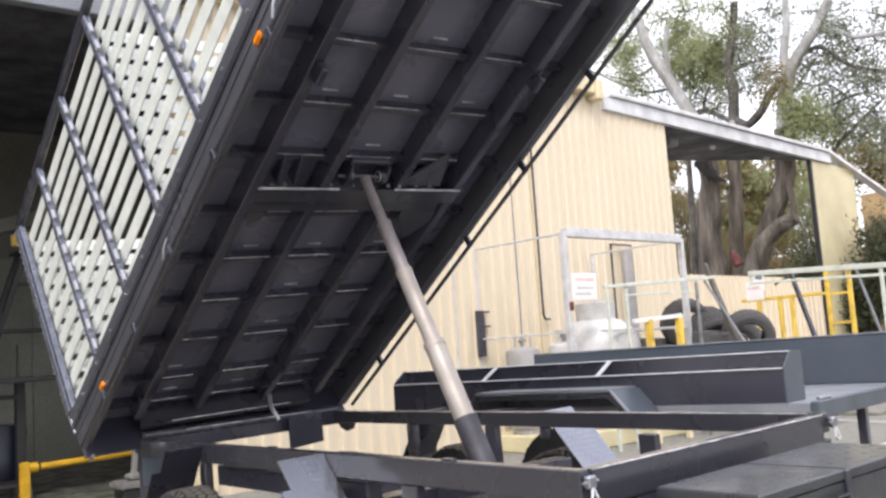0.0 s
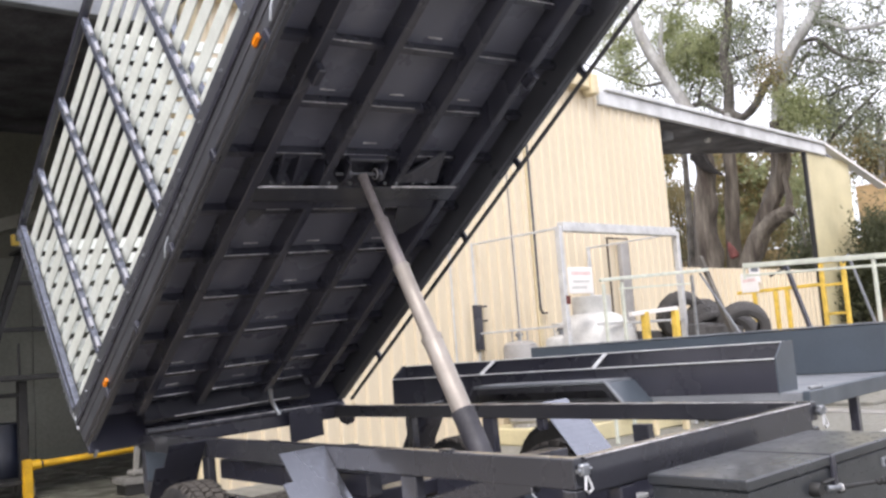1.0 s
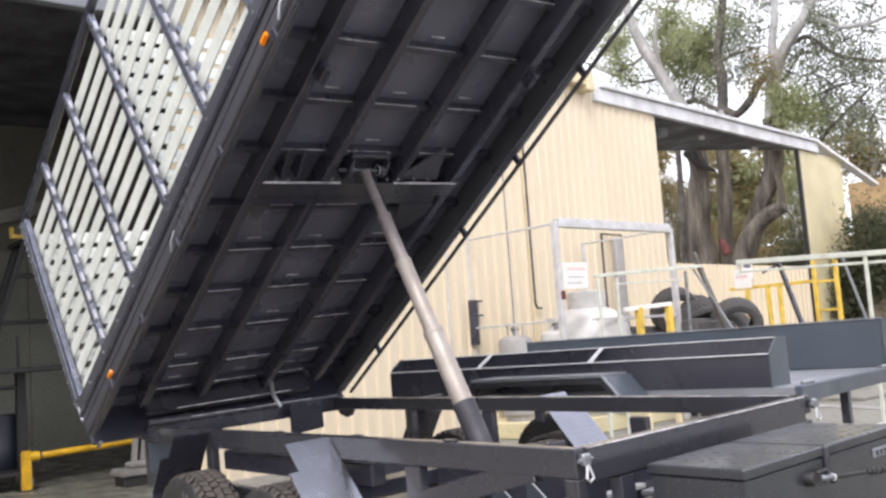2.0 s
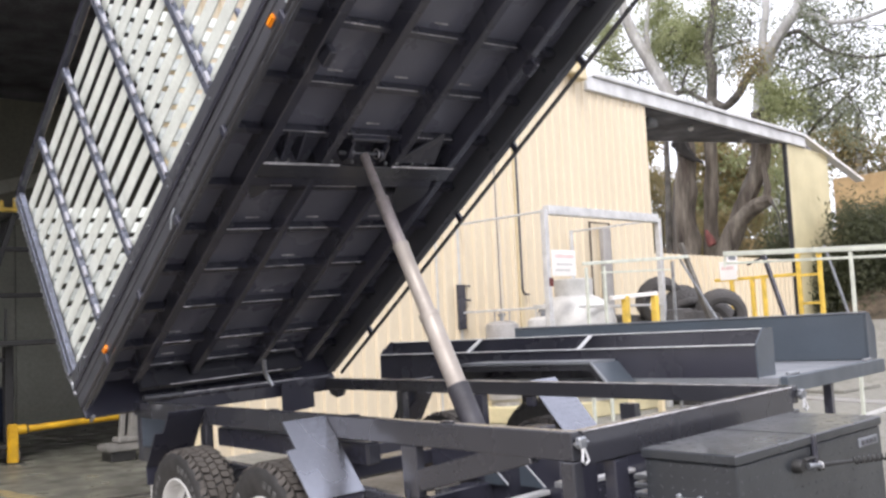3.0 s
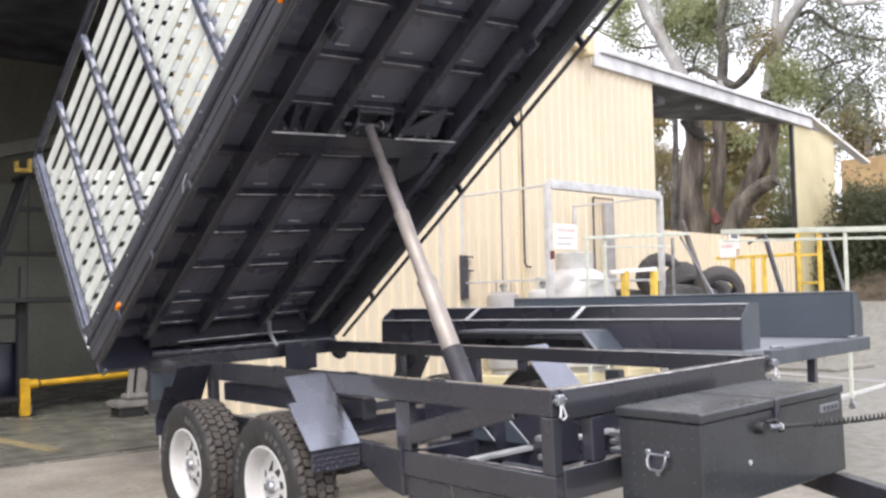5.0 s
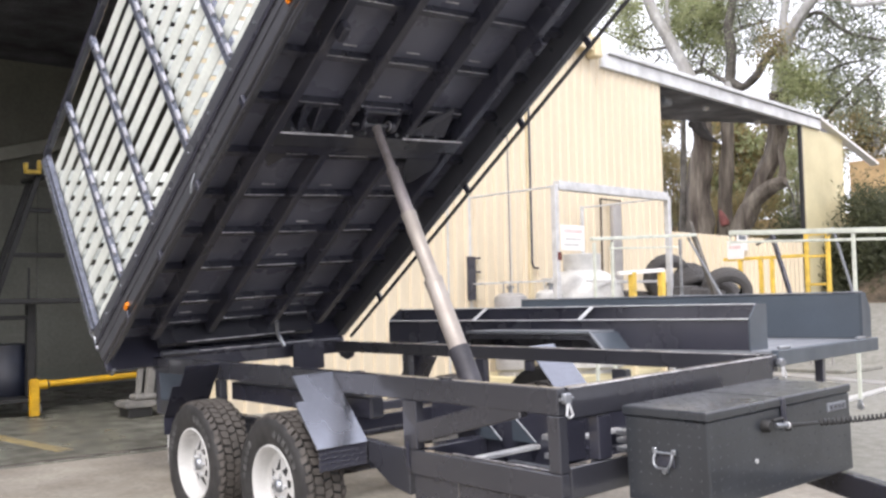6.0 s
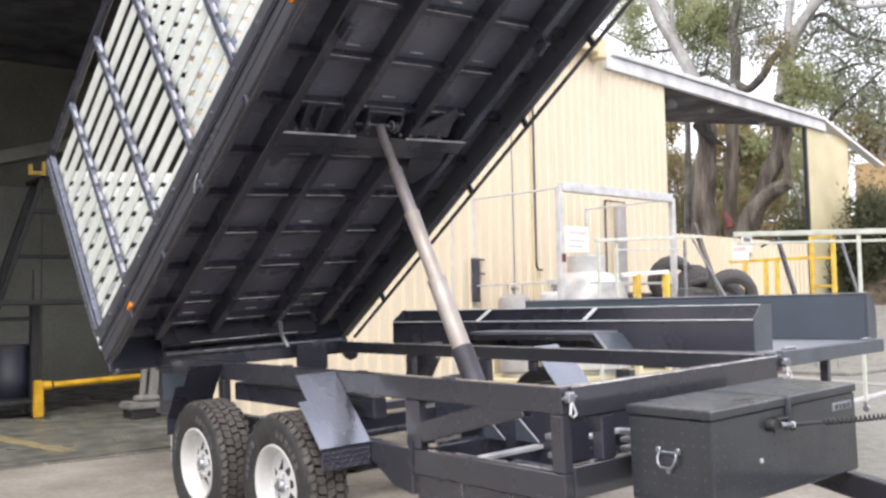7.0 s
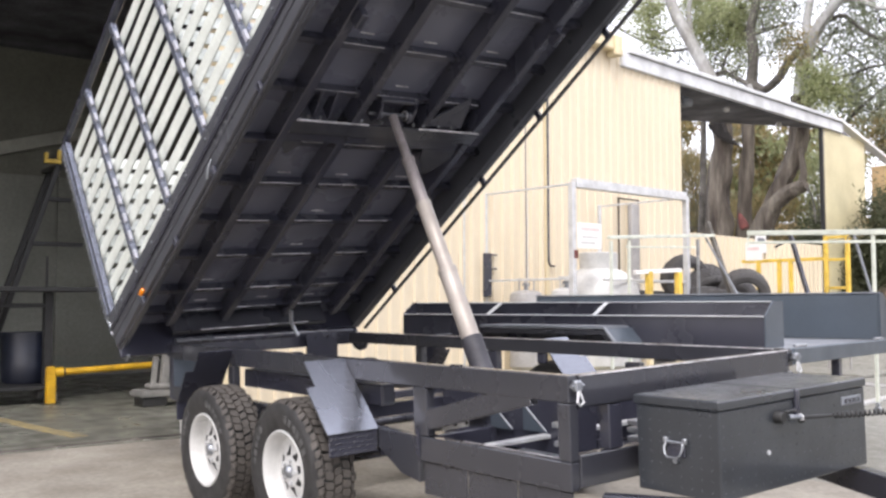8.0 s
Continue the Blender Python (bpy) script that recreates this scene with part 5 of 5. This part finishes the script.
tr = thing("work_trolley", Matrix.Translation((-8.3, 0.25, 0.02)), "dark steel work trolley on castors", "trolley")
part("top", box(-0.3, 0.3, -0.9, 0.85, 1.235, 1.29, 0.006), CABLE, tr)
for y in (-0.8, 0.40):
    part("leg", box(-0.05, 0.05, y - 0.045, y + 0.045, 0.20, 1.23, 0.005), CABLE, tr)
    part("foot_bar", box(-0.28, 0.28, y - 0.04, y + 0.04, 0.155, 0.198, 0.005), CABLE, tr)
    for x in (-0.25, 0.25):
        part("castor", lathe([(0.0, -0.03), (0.06, -0.03), (0.075, -0.015), (0.075, 0.015), (0.06, 0.03), (0.0, 0.03)], 18, "Y"), PINKGREY, tr).location = (x, y, 0.08)
part("brace", box(-0.04, 0.04, -0.75, 0.354, 1.06, 1.105, 0.005), CABLE, tr)
part("shelf", box(-0.62, 0.28, -0.75, 0.355, 0.16, 0.2, 0.005), CABLE, tr)
part("rod", rod((0, 0.38, 1.29), (0, 0.38, 1.64), 0.012), CABLE, tr)
solo("storage_bin", lathe([(0.0, 0.0), (0.24, 0.0), (0.26, 0.03), (0.27, 0.25), (0.26, 0.27), (0.28, 0.5), (0.27, 0.58), (0.0, 0.58)], 28), BLUE, Matrix.Translation((-8.64, 0.52, 0.221)), "dark blue drum on the trolley shelf", "drum", smooth=True)
solo("floor_stripe", bar((-9.2, -0.50, 0.0215), (-5.3, 0.07, 0.0215), 0.14, 0.003, (0, 0, 1), 0.0), STRIPE, None, "worn yellow line painted on the floor", "floor marking", kind="structure")
solo("door_track", bar((-4.62, -4.0, 0.014), (-5.0, 1.74, 0.014), 0.05, 0.03), STAIN, None, "steel door track set in the concrete", "track", kind="structure")

settle(SHOP)

# ---------------------------------------------------------------- trees, shrubs and distance
def limb(points, r0, r1, bm=None, sides=10, rough=0.12):
    own = bmesh.new()
    rings = []
    pts = []
    ctrl = [Vector(p) for p in points]
    for i in range(len(ctrl) - 1):
        for k in range(5):
            pts.append(ctrl[i].lerp(ctrl[i + 1], k / 5))
    pts.append(ctrl[-1])
    for _ in range(2):
        pts = [pts[0]] + [(pts[i - 1] + pts[i] * 2 + pts[i + 1]) / 4 for i in range(1, len(pts) - 1)] + [pts[-1]]
    side = None
    for i, p in enumerate(pts):
        d = (pts[min(i + 1, len(pts) - 1)] - pts[max(i - 1, 0)]).normalized()
        side = d.orthogonal().normalized() if side is None else (side - d * side.dot(d)).normalized()
        up = d.cross(side)
        r = r0 + (r1 - r0) * i / (len(pts) - 1)
        rings.append([own.verts.new(p + r * (1 + rough * noise.noise(p * 1.3 + Vector((k, 0, 0)))) * (math.cos(2 * math.pi * k / sides) * side + math.sin(2 * math.pi * k / sides) * up)) for k in range(sides)])
    for a, b in zip(rings, rings[1:]):
        for k in range(sides):
            own.faces.new((a[k], a[(k + 1) % sides], b[(k + 1) % sides], b[k]))
    own.faces.new(rings[-1])
    return add(bm, own)


def leaves(clumps, count, length, width, droop, rng):
    """count leaves round each clump (centre, radius): long narrow leaves that hang."""
    verts, faces = [], []
    for c, rad in clumps:
        for _ in range(count):
            p = Vector(c) + Vector((rng.gauss(0, 1), rng.gauss(0, 1), rng.gauss(0, 1.15))) * rad * 0.55
            d = Vector((rng.uniform(-1, 1), rng.uniform(-1, 1), rng.uniform(-1, 1) - droop)).normalized()
            s = d.cross(Vector((rng.uniform(-1, 1), rng.uniform(-1, 1), rng.uniform(-1, 1)))).normalized()
            l, w = length * rng.uniform(0.6, 1.3), width * rng.uniform(0.7, 1.3)
            n = len(verts)
            verts += [p, p + d * l * 0.5 + s * w, p + d * l, p + d * l * 0.5 - s * w]
            faces.append((n, n + 1, n + 2, n + 3))
    return verts, faces


def crown(parent, name, clumps, count, mat, rng, length=0.2, width=0.028, droop=0.8, label=""):
    v, f = leaves(clumps, count, length, width, droop, rng)
    me = bpy.data.meshes.new(name)
    me.from_pydata([tuple(p) for p in v], [], f)
    me.materials.append(mat)
    ob = new(name, me)
    ob.parent = parent
    return tagged(ob, label)


def twigs(tips, rng, reach, n):
    """Clumps scattered round branch tips, with thin twigs that carry them."""
    own, clumps = None, []
    for tip in tips:
        for _ in range(n):
            q = Vector(tip) + Vector((rng.gauss(0, 1), rng.gauss(0, 1), rng.gauss(0, 0.75))) * reach
            mid = Vector(tip).lerp(q, 0.5) + Vector((0, 0, 0.2 * reach))
            own = limb([tip, mid, q], 0.024, 0.007, own, 4, 0.0)
            clumps.append((q, rng.uniform(0.22, 0.5)))
            if rng.random() < 0.5:
                clumps.append((mid + Vector((rng.gauss(0, 0.2), rng.gauss(0, 0.2), rng.gauss(0, 0.2))), rng.uniform(0.2, 0.45)))
    return own, clumps


rng = random.Random(7)


def tree(limbs, crowns, label, base, butts=(), thin=(), broken=()):
    """Pale limbs, rough brown butts with painted shade, thin dark boughs, and crowns of (tips, reach, twigs, leaves,
    material, leaf length).
    """
    t = thing("gum_tree", Matrix.Translation(base), label, "tree")
    b = Vector(base)
    for name, group, mat, rough, lab in (("trunk", butts, BUTT, 0.35, "rough brown lower trunk with shade painted into its colour"), ("limb", limbs, BARK, 0.14, "smooth pale upper limb"), ("bough", thin, TWIG, 0.2, "dark thin bough"), ("stub", broken, CHAR, 0.5, "black broken branch stub")):
        for pts, r0, r1 in group:
            part(name, limb([Vector(p) - b for p in pts], r0, r1, None, 12, rough), mat, t, lab, smooth=True)
    for tips, reach, n, count, mat, leaf in crowns:
        tw, clumps = twigs([Vector(p) - b for p in tips], rng, reach, n)
        tagged(part("branchwork", tw, TWIG, t), kind="stuff")
        crown(t, "crown", clumps, int(count * 0.7), mat, rng, leaf, leaf * 0.24)
    return t


tree([([(-11.67, 21.0, 6.95), (-11.74, 21.0, 7.25), (-12.07, 21.0, 8.12), (-12.54, 21.0, 9.02), (-13.12, 21.0, 10.06), (-13.45, 21.0, 10.87), (-13.68, 21.0, 11.96)], 0.25, 0.15),
      ([(-12.50, 21.0, 8.95), (-12.75, 21.1, 9.6), (-12.85, 21.2, 10.4), (-12.7, 21.3, 11.4)], 0.10, 0.06)],
     [([(-12.63, 21.9, 10.31), (-12.12, 21.9, 10.37), (-11.74, 21.9, 9.74), (-11.43, 21.9, 10.21), (-12.35, 21.9, 9.60), (-11.86, 21.9, 9.30), (-12.82, 21.9, 10.83), (-11.26, 21.9, 9.54), (-12.03, 21.9, 9.89), (-13.2, 21.9, 10.7), (-11.5, 21.9, 9.0), (-12.9, 22.0, 9.7)], 0.40, 9, 100, LEAF3, 0.10),
      ([(-13.98, 20.8, 10.22), (-13.84, 20.8, 9.80), (-14.10, 20.8, 10.68), (-13.93, 20.8, 9.56), (-14.5, 20.9, 10.6), (-11.67, 20.6, 9.83)], 0.27, 7, 80, LEAF3, 0.10),
      ([(-13.44, 21.6, 8.94), (-13.97, 21.6, 9.24), (-14.51, 21.6, 9.54), (-11.82, 21.6, 8.53), (-11.5, 21.6, 8.2), (-12.10, 21.6, 8.85)], 0.26, 5, 42, LEAF, 0.10),
      ([(-13.3, 21.8, 11.7), (-12.41, 21.8, 11.62), (-11.04, 21.8, 11.25), (-15.0, 21.8, 11.4)], 0.5, 7, 80, LEAF3, 0.12)],
     "tall gum tree with pale limbs and a broken lower branch", (-11.7, 21.0, 0.0),
     [([(-11.85, 21.0, 0.0), (-11.78, 21.0, 2.65), (-11.80, 21.0, 3.5), (-11.83, 21.0, 4.39), (-11.70, 21.0, 5.41), (-11.60, 21.0, 6.2), (-11.68, 21.0, 7.05)], 0.44, 0.27)],
     [([(-12.76, 21.2, 9.1), (-13.60, 21.2, 9.15), (-14.79, 21.2, 9.81), (-16.04, 21.2, 10.68)], 0.05, 0.02), ([(-13.42, 22.5, 0.0), (-13.33, 22.5, 3.43), (-13.22, 22.5, 5.0), (-13.14, 22.5, 8.2), (-13.3, 22.5, 9.6)], 0.15, 0.06), ([(-12.33, 21.5, 8.16), (-11.77, 21.5, 8.23), (-11.02, 21.5, 7.68)], 0.09, 0.07), ([(-13.14, 21.2, 10.01), (-14.23, 21.2, 9.69), (-15.57, 21.2, 10.37)], 0.04, 0.015),
      ([(-11.9, 21.5, 8.2), (-11.75, 21.5, 8.7), (-11.55, 21.5, 9.0)], 0.05, 0.02)],
     [([(-11.67, 20.75, 6.55), (-11.49, 20.75, 6.18), (-11.23, 20.75, 5.91), (-10.93, 20.75, 5.73)], 0.26, 0.03)])
# The next two trees' lower trunks are coloured dark for the bay's shade.
tree([([(-11.06, 21.6, 6.95), (-11.03, 21.6, 7.3), (-10.98, 21.6, 7.80)], 0.17, 0.16)],
     [([(-10.64, 21.8, 9.38), (-10.29, 21.8, 8.86), (-10.43, 21.8, 10.03), (-10.00, 21.8, 9.41), (-9.94, 21.8, 8.72), (-10.77, 21.8, 8.6), (-10.2, 21.9, 10.6), (-9.6, 21.9, 9.9), (-9.7, 21.9, 10.9)], 0.32, 6, 52, LEAF, 0.10),
      ([(-10.9, 21.9, 10.1), (-10.5, 21.9, 10.5), (-11.3, 21.9, 10.2)], 0.30, 6, 75, LEAF3, 0.11)],
     "slender grey gum tree with a dark curving bough", (-11.4, 21.6, 0.0),
     [([(-11.48, 21.6, 0.0), (-11.40, 21.6, 2.65), (-11.33, 21.6, 3.34), (-11.18, 21.6, 5.06), (-11.05, 21.6, 7.05)], 0.25, 0.19)],
     [([(-10.98, 21.6, 7.70), (-10.85, 21.6, 8.6), (-10.99, 21.6, 9.42), (-10.73, 21.6, 10.24), (-10.55, 21.6, 11.3)], 0.165, 0.11), ([(-10.95, 21.6, 7.75), (-10.56, 21.6, 7.42), (-10.06, 21.6, 7.75), (-9.73, 21.55, 8.20), (-9.30, 21.5, 8.48)], 0.13, 0.11), ([(-10.85, 21.6, 9.2), (-10.17, 21.6, 9.32), (-9.63, 21.6, 9.28)], 0.045, 0.02)])
tree([([(-9.33, 21.4, 6.95), (-9.30, 21.4, 7.2), (-9.23, 21.4, 7.81), (-9.02, 21.4, 8.60), (-8.59, 21.4, 9.17), (-8.12, 21.4, 9.63), (-7.63, 21.4, 10.4)], 0.25, 0.13),
      ([(-9.08, 21.4, 8.45), (-9.10, 21.4, 9.29), (-8.93, 21.4, 9.92), (-8.86, 21.4, 10.9)], 0.14, 0.09),
      ([(-8.0, 21.5, 9.7), (-7.48, 21.5, 9.41), (-7.02, 21.5, 9.11), (-6.30, 21.5, 9.04), (-5.2, 21.5, 9.2)], 0.08, 0.05)],
     [([(-7.66, 21.9, 9.22), (-7.20, 21.9, 8.86), (-6.83, 21.9, 8.38), (-7.39, 21.9, 8.18), (-6.78, 21.9, 7.89), (-7.10, 21.9, 7.64), (-7.59, 21.9, 7.09), (-6.96, 21.9, 7.13), (-6.68, 21.9, 6.60), (-6.65, 21.9, 8.98), (-7.41, 21.9, 9.50), (-6.1, 22.0, 8.0), (-6.0, 22.0, 7.2), (-5.6, 22.0, 8.9), (-6.4, 22.0, 9.6), (-5.2, 22.0, 7.8)], 0.38, 6, 70, LEAF, 0.10),
      ([(-7.92, 21.9, 8.78), (-7.72, 21.9, 7.76), (-8.11, 21.9, 8.25), (-8.67, 21.9, 8.79), (-8.80, 21.9, 8.32), (-8.45, 21.9, 7.91), (-8.07, 21.9, 7.34), (-8.3, 21.9, 9.24), (-8.13, 21.9, 9.66), (-6.87, 21.9, 5.92), (-7.31, 21.9, 6.47), (-7.8, 21.9, 6.9), (-8.2, 21.9, 10.3), (-9.3, 21.9, 10.6), (-7.5, 21.9, 10.6)], 0.36, 6, 56, LEAF, 0.10),
      ([(-9.19, 20.9, 8.63), (-9.10, 20.9, 8.28), (-9.29, 20.9, 7.99)], 0.16, 6, 45, LEAF2, 0.10),
      ([(-8.69, 20.9, 7.38), (-8.45, 20.9, 7.09), (-8.21, 20.9, 6.89), (-8.59, 20.9, 6.87), (-8.12, 20.9, 7.10), (-8.9, 20.9, 7.6)], 0.17, 7, 85, LEAF3, 0.11)],
     "leaning pale gum tree with thin hazy high foliage", (-10.8, 21.2, 0.0),
     [([(-10.85, 21.2, 0.0), (-10.73, 21.2, 2.6), (-10.59, 21.2, 3.1), (-10.32, 21.2, 3.78), (-9.77, 21.2, 4.17), (-9.38, 21.2, 4.36), (-9.12, 21.15, 4.42)], 0.36, 0.15), ([(-10.55, 21.35, 3.3), (-9.97, 21.4, 4.48), (-9.58, 21.4, 5.19), (-9.36, 21.4, 6.15), (-9.33, 21.4, 7.05)], 0.27, 0.27), ([(-9.31, 21.2, 4.38), (-9.20, 21.2, 4.70), (-9.22, 21.2, 5.0), (-9.30, 21.25, 5.5)], 0.13, 0.07)],
     [([(-8.60, 21.6, 9.13), (-8.10, 21.6, 9.26), (-7.41, 21.6, 8.45), (-6.39, 21.6, 7.99), (-5.4, 21.7, 7.9)], 0.07, 0.03), ([(-8.70, 21.8, 5.6), (-7.90, 21.8, 6.48), (-7.33, 21.8, 6.86), (-6.61, 21.8, 7.36)], 0.06, 0.03),
      ([(-9.06, 21.1, 4.37), (-8.88, 21.1, 3.94), (-8.84, 21.1, 3.3)], 0.03, 0.015), ([(-9.2, 21.4, 7.4), (-8.63, 21.7, 7.49), (-7.97, 21.7, 7.48), (-7.49, 21.7, 7.60), (-6.94, 21.7, 7.60)], 0.05, 0.02), ([(-9.21, 21.7, 8.02), (-8.76, 21.7, 8.43), (-8.32, 21.7, 8.92)], 0.045, 0.02)])
tree([([(-17.0, 30.5, 0.0), (-17.1, 30.4, 4.0), (-16.8, 30.2, 9.0)], 0.22, 0.12), ([(-18.4, 29.5, 0.0), (-18.3, 29.5, 4.0), (-18.5, 29.5, 8.0)], 0.14, 0.10)],
     [([(-18.8, 30.0, 8.6), (-18.6, 30.0, 6.4), (-18.6, 30.0, 5.0), (-16.9, 30.0, 6.4), (-17.1, 30.0, 4.8), (-15.0, 30.0, 7.6), (-14.6, 30.0, 7.1), (-14.8, 30.0, 6.2), (-15.4, 30.0, 5.5), (-16.0, 30.0, 8.4), (-13.1, 30.0, 7.4), (-12.9, 30.0, 6.4), (-15.6, 30.0, 6.5), (-16.0, 30.0, 4.4), (-14.2, 30.2, 4.6), (-13.4, 30.2, 5.6), (-19.6, 30.0, 7.4)], 0.75, 8, 90, LEAF2, 0.24),
      ([(-15.4, 29.0, 6.0), (-14.9, 29.0, 5.2), (-13.2, 29.0, 7.0), (-17.4, 29.0, 4.2)], 0.6, 7, 80, LEAF3, 0.22)],
     "yellowing gum tree seen through the open bay", (-17.0, 30.5, 0.0))
tree([([(-8.6, 26.3, 0.0), (-8.6, 26.2, 3.0), (-8.3, 26.1, 7.4)], 0.2, 0.08)],
     [([(-8.8, 26.0, 6.6), (-8.3, 26.0, 6.2), (-7.7, 26.0, 5.9), (-8.0, 26.0, 5.5), (-9.2, 26.0, 6.8), (-8.5, 26.0, 5.8), (-7.0, 26.0, 6.6), (-6.4, 26.0, 5.8)], 0.45, 6, 70, LEAF2, 0.16),
      ([(-10.2, 26.0, 7.4), (-9.6, 26.0, 7.7), (-8.8, 26.0, 7.6), (-7.6, 26.0, 7.2)], 0.5, 6, 55, LEAF, 0.16)],
     "yellowing tree beyond the shed end", (-8.6, 26.3, 0.0))
solo("red_cloth", lathe([(0.0, 0.30), (0.03, 0.28), (0.06, 0.20), (0.09, 0.10), (0.12, 0.0), (0.14, -0.12), (0.12, -0.22), (0.0, -0.23)], 18), RED, pose(-10.95, 20.85, 3.46, 0, -20, 0), "faded red cloth bundle lodged between the gum trunks", "cloth", smooth=True)

settle(WOODS)


def shrub(centre, size, n, count, mat, label, length=0.13):
    t = thing("shrub", Matrix.Translation((centre[0], centre[1], 0)), label, "shrub")
    cl, own = [], None
    for _ in range(n):
        a, u = rng.uniform(0, 2 * math.pi), rng.random() ** 0.5
        z = rng.uniform(0.15, 1.0)
        p = Vector((size[0] * u * math.cos(a) * (1.1 - 0.5 * z), size[1] * u * math.sin(a) * (1.1 - 0.5 * z), size[2] * z))
        own = limb([(0, 0, 0), p * 0.5 + Vector((0, 0, 0.15)), p], 0.03, 0.006, own, 4, 0.0)
        cl.append((p, rng.uniform(0.25, 0.5)))
    tagged(part("stemwork", own, TWIG, t), kind="stuff")
    crown(t, "crown", cl, count, mat, rng, length, 0.014, -0.3)


shrub((-4.6, 16.4), (1.5, 1.3, 3.1), 150, 260, BUSH, "dense dark green shrub against the shed end")
shrub((-3.0, 16.6), (1.4, 1.2, 2.9), 150, 260, BUSH, "dense dark green shrub beside the yard")
shrub((-1.2, 17.2), (1.6, 1.3, 3.0), 150, 260, BUSH, "dense dark green shrub beside the yard")
settle(HEDGE)
bank = thing("bank", None, "gravel slope rising to a strip of brown leaf litter below the shrubs", "bank", kind="structure")
part("gravel_slope", plate([(-8.4, 13.0, -0.05), (-8.4, 17.7, 1.06), (-8.4, 40.0, 1.10), (-8.4, 40.0, -0.05)], (48, 0, 0)), ASPHALT, bank)
part("litter_strip", plate([(-8.3, 17.6, 1.03), (-8.3, 18.0, 1.45), (-8.3, 18.7, 1.85), (-8.3, 19.6, 1.95), (-8.3, 19.6, 1.0)], (47, 0, 0)), LITTER, bank, "brown leaf litter and bare earth")
settled.update(scene.objects)
shrub((-9.4, 22.6), (1.3, 0.8, 3.6), 90, 130, BUSH, "dark hedge behind the open bay")
shrub((-12.6, 25.0), (2.0, 1.0, 4.4), 110, 130, LEAF2, "tall yellowing scrub behind the open bay", 0.2)
shrub((-15.6, 26.0), (2.2, 1.0, 6.6), 130, 110, LEAF2, "tall yellowing scrub behind the open bay", 0.2)
shrub((-10.4, 25.6), (1.6, 0.9, 6.2), 90, 90, LEAF3, "tall green scrub behind the gum trunks", 0.2)
solo("boundary_wall", box(-40, -9.3, 27.4, 27.6, 0, 3.9, 0.02), BRICK, None, "tan rendered boundary wall behind the trees", "wall", kind="structure")
solo("neighbour_wall", box(-9.0, 30, 25.4, 25.6, 0, 5.34, 0.02), BRICK, None, "taller tan rendered wall beyond the shed end", "wall", kind="structure")
settle(WOODS)
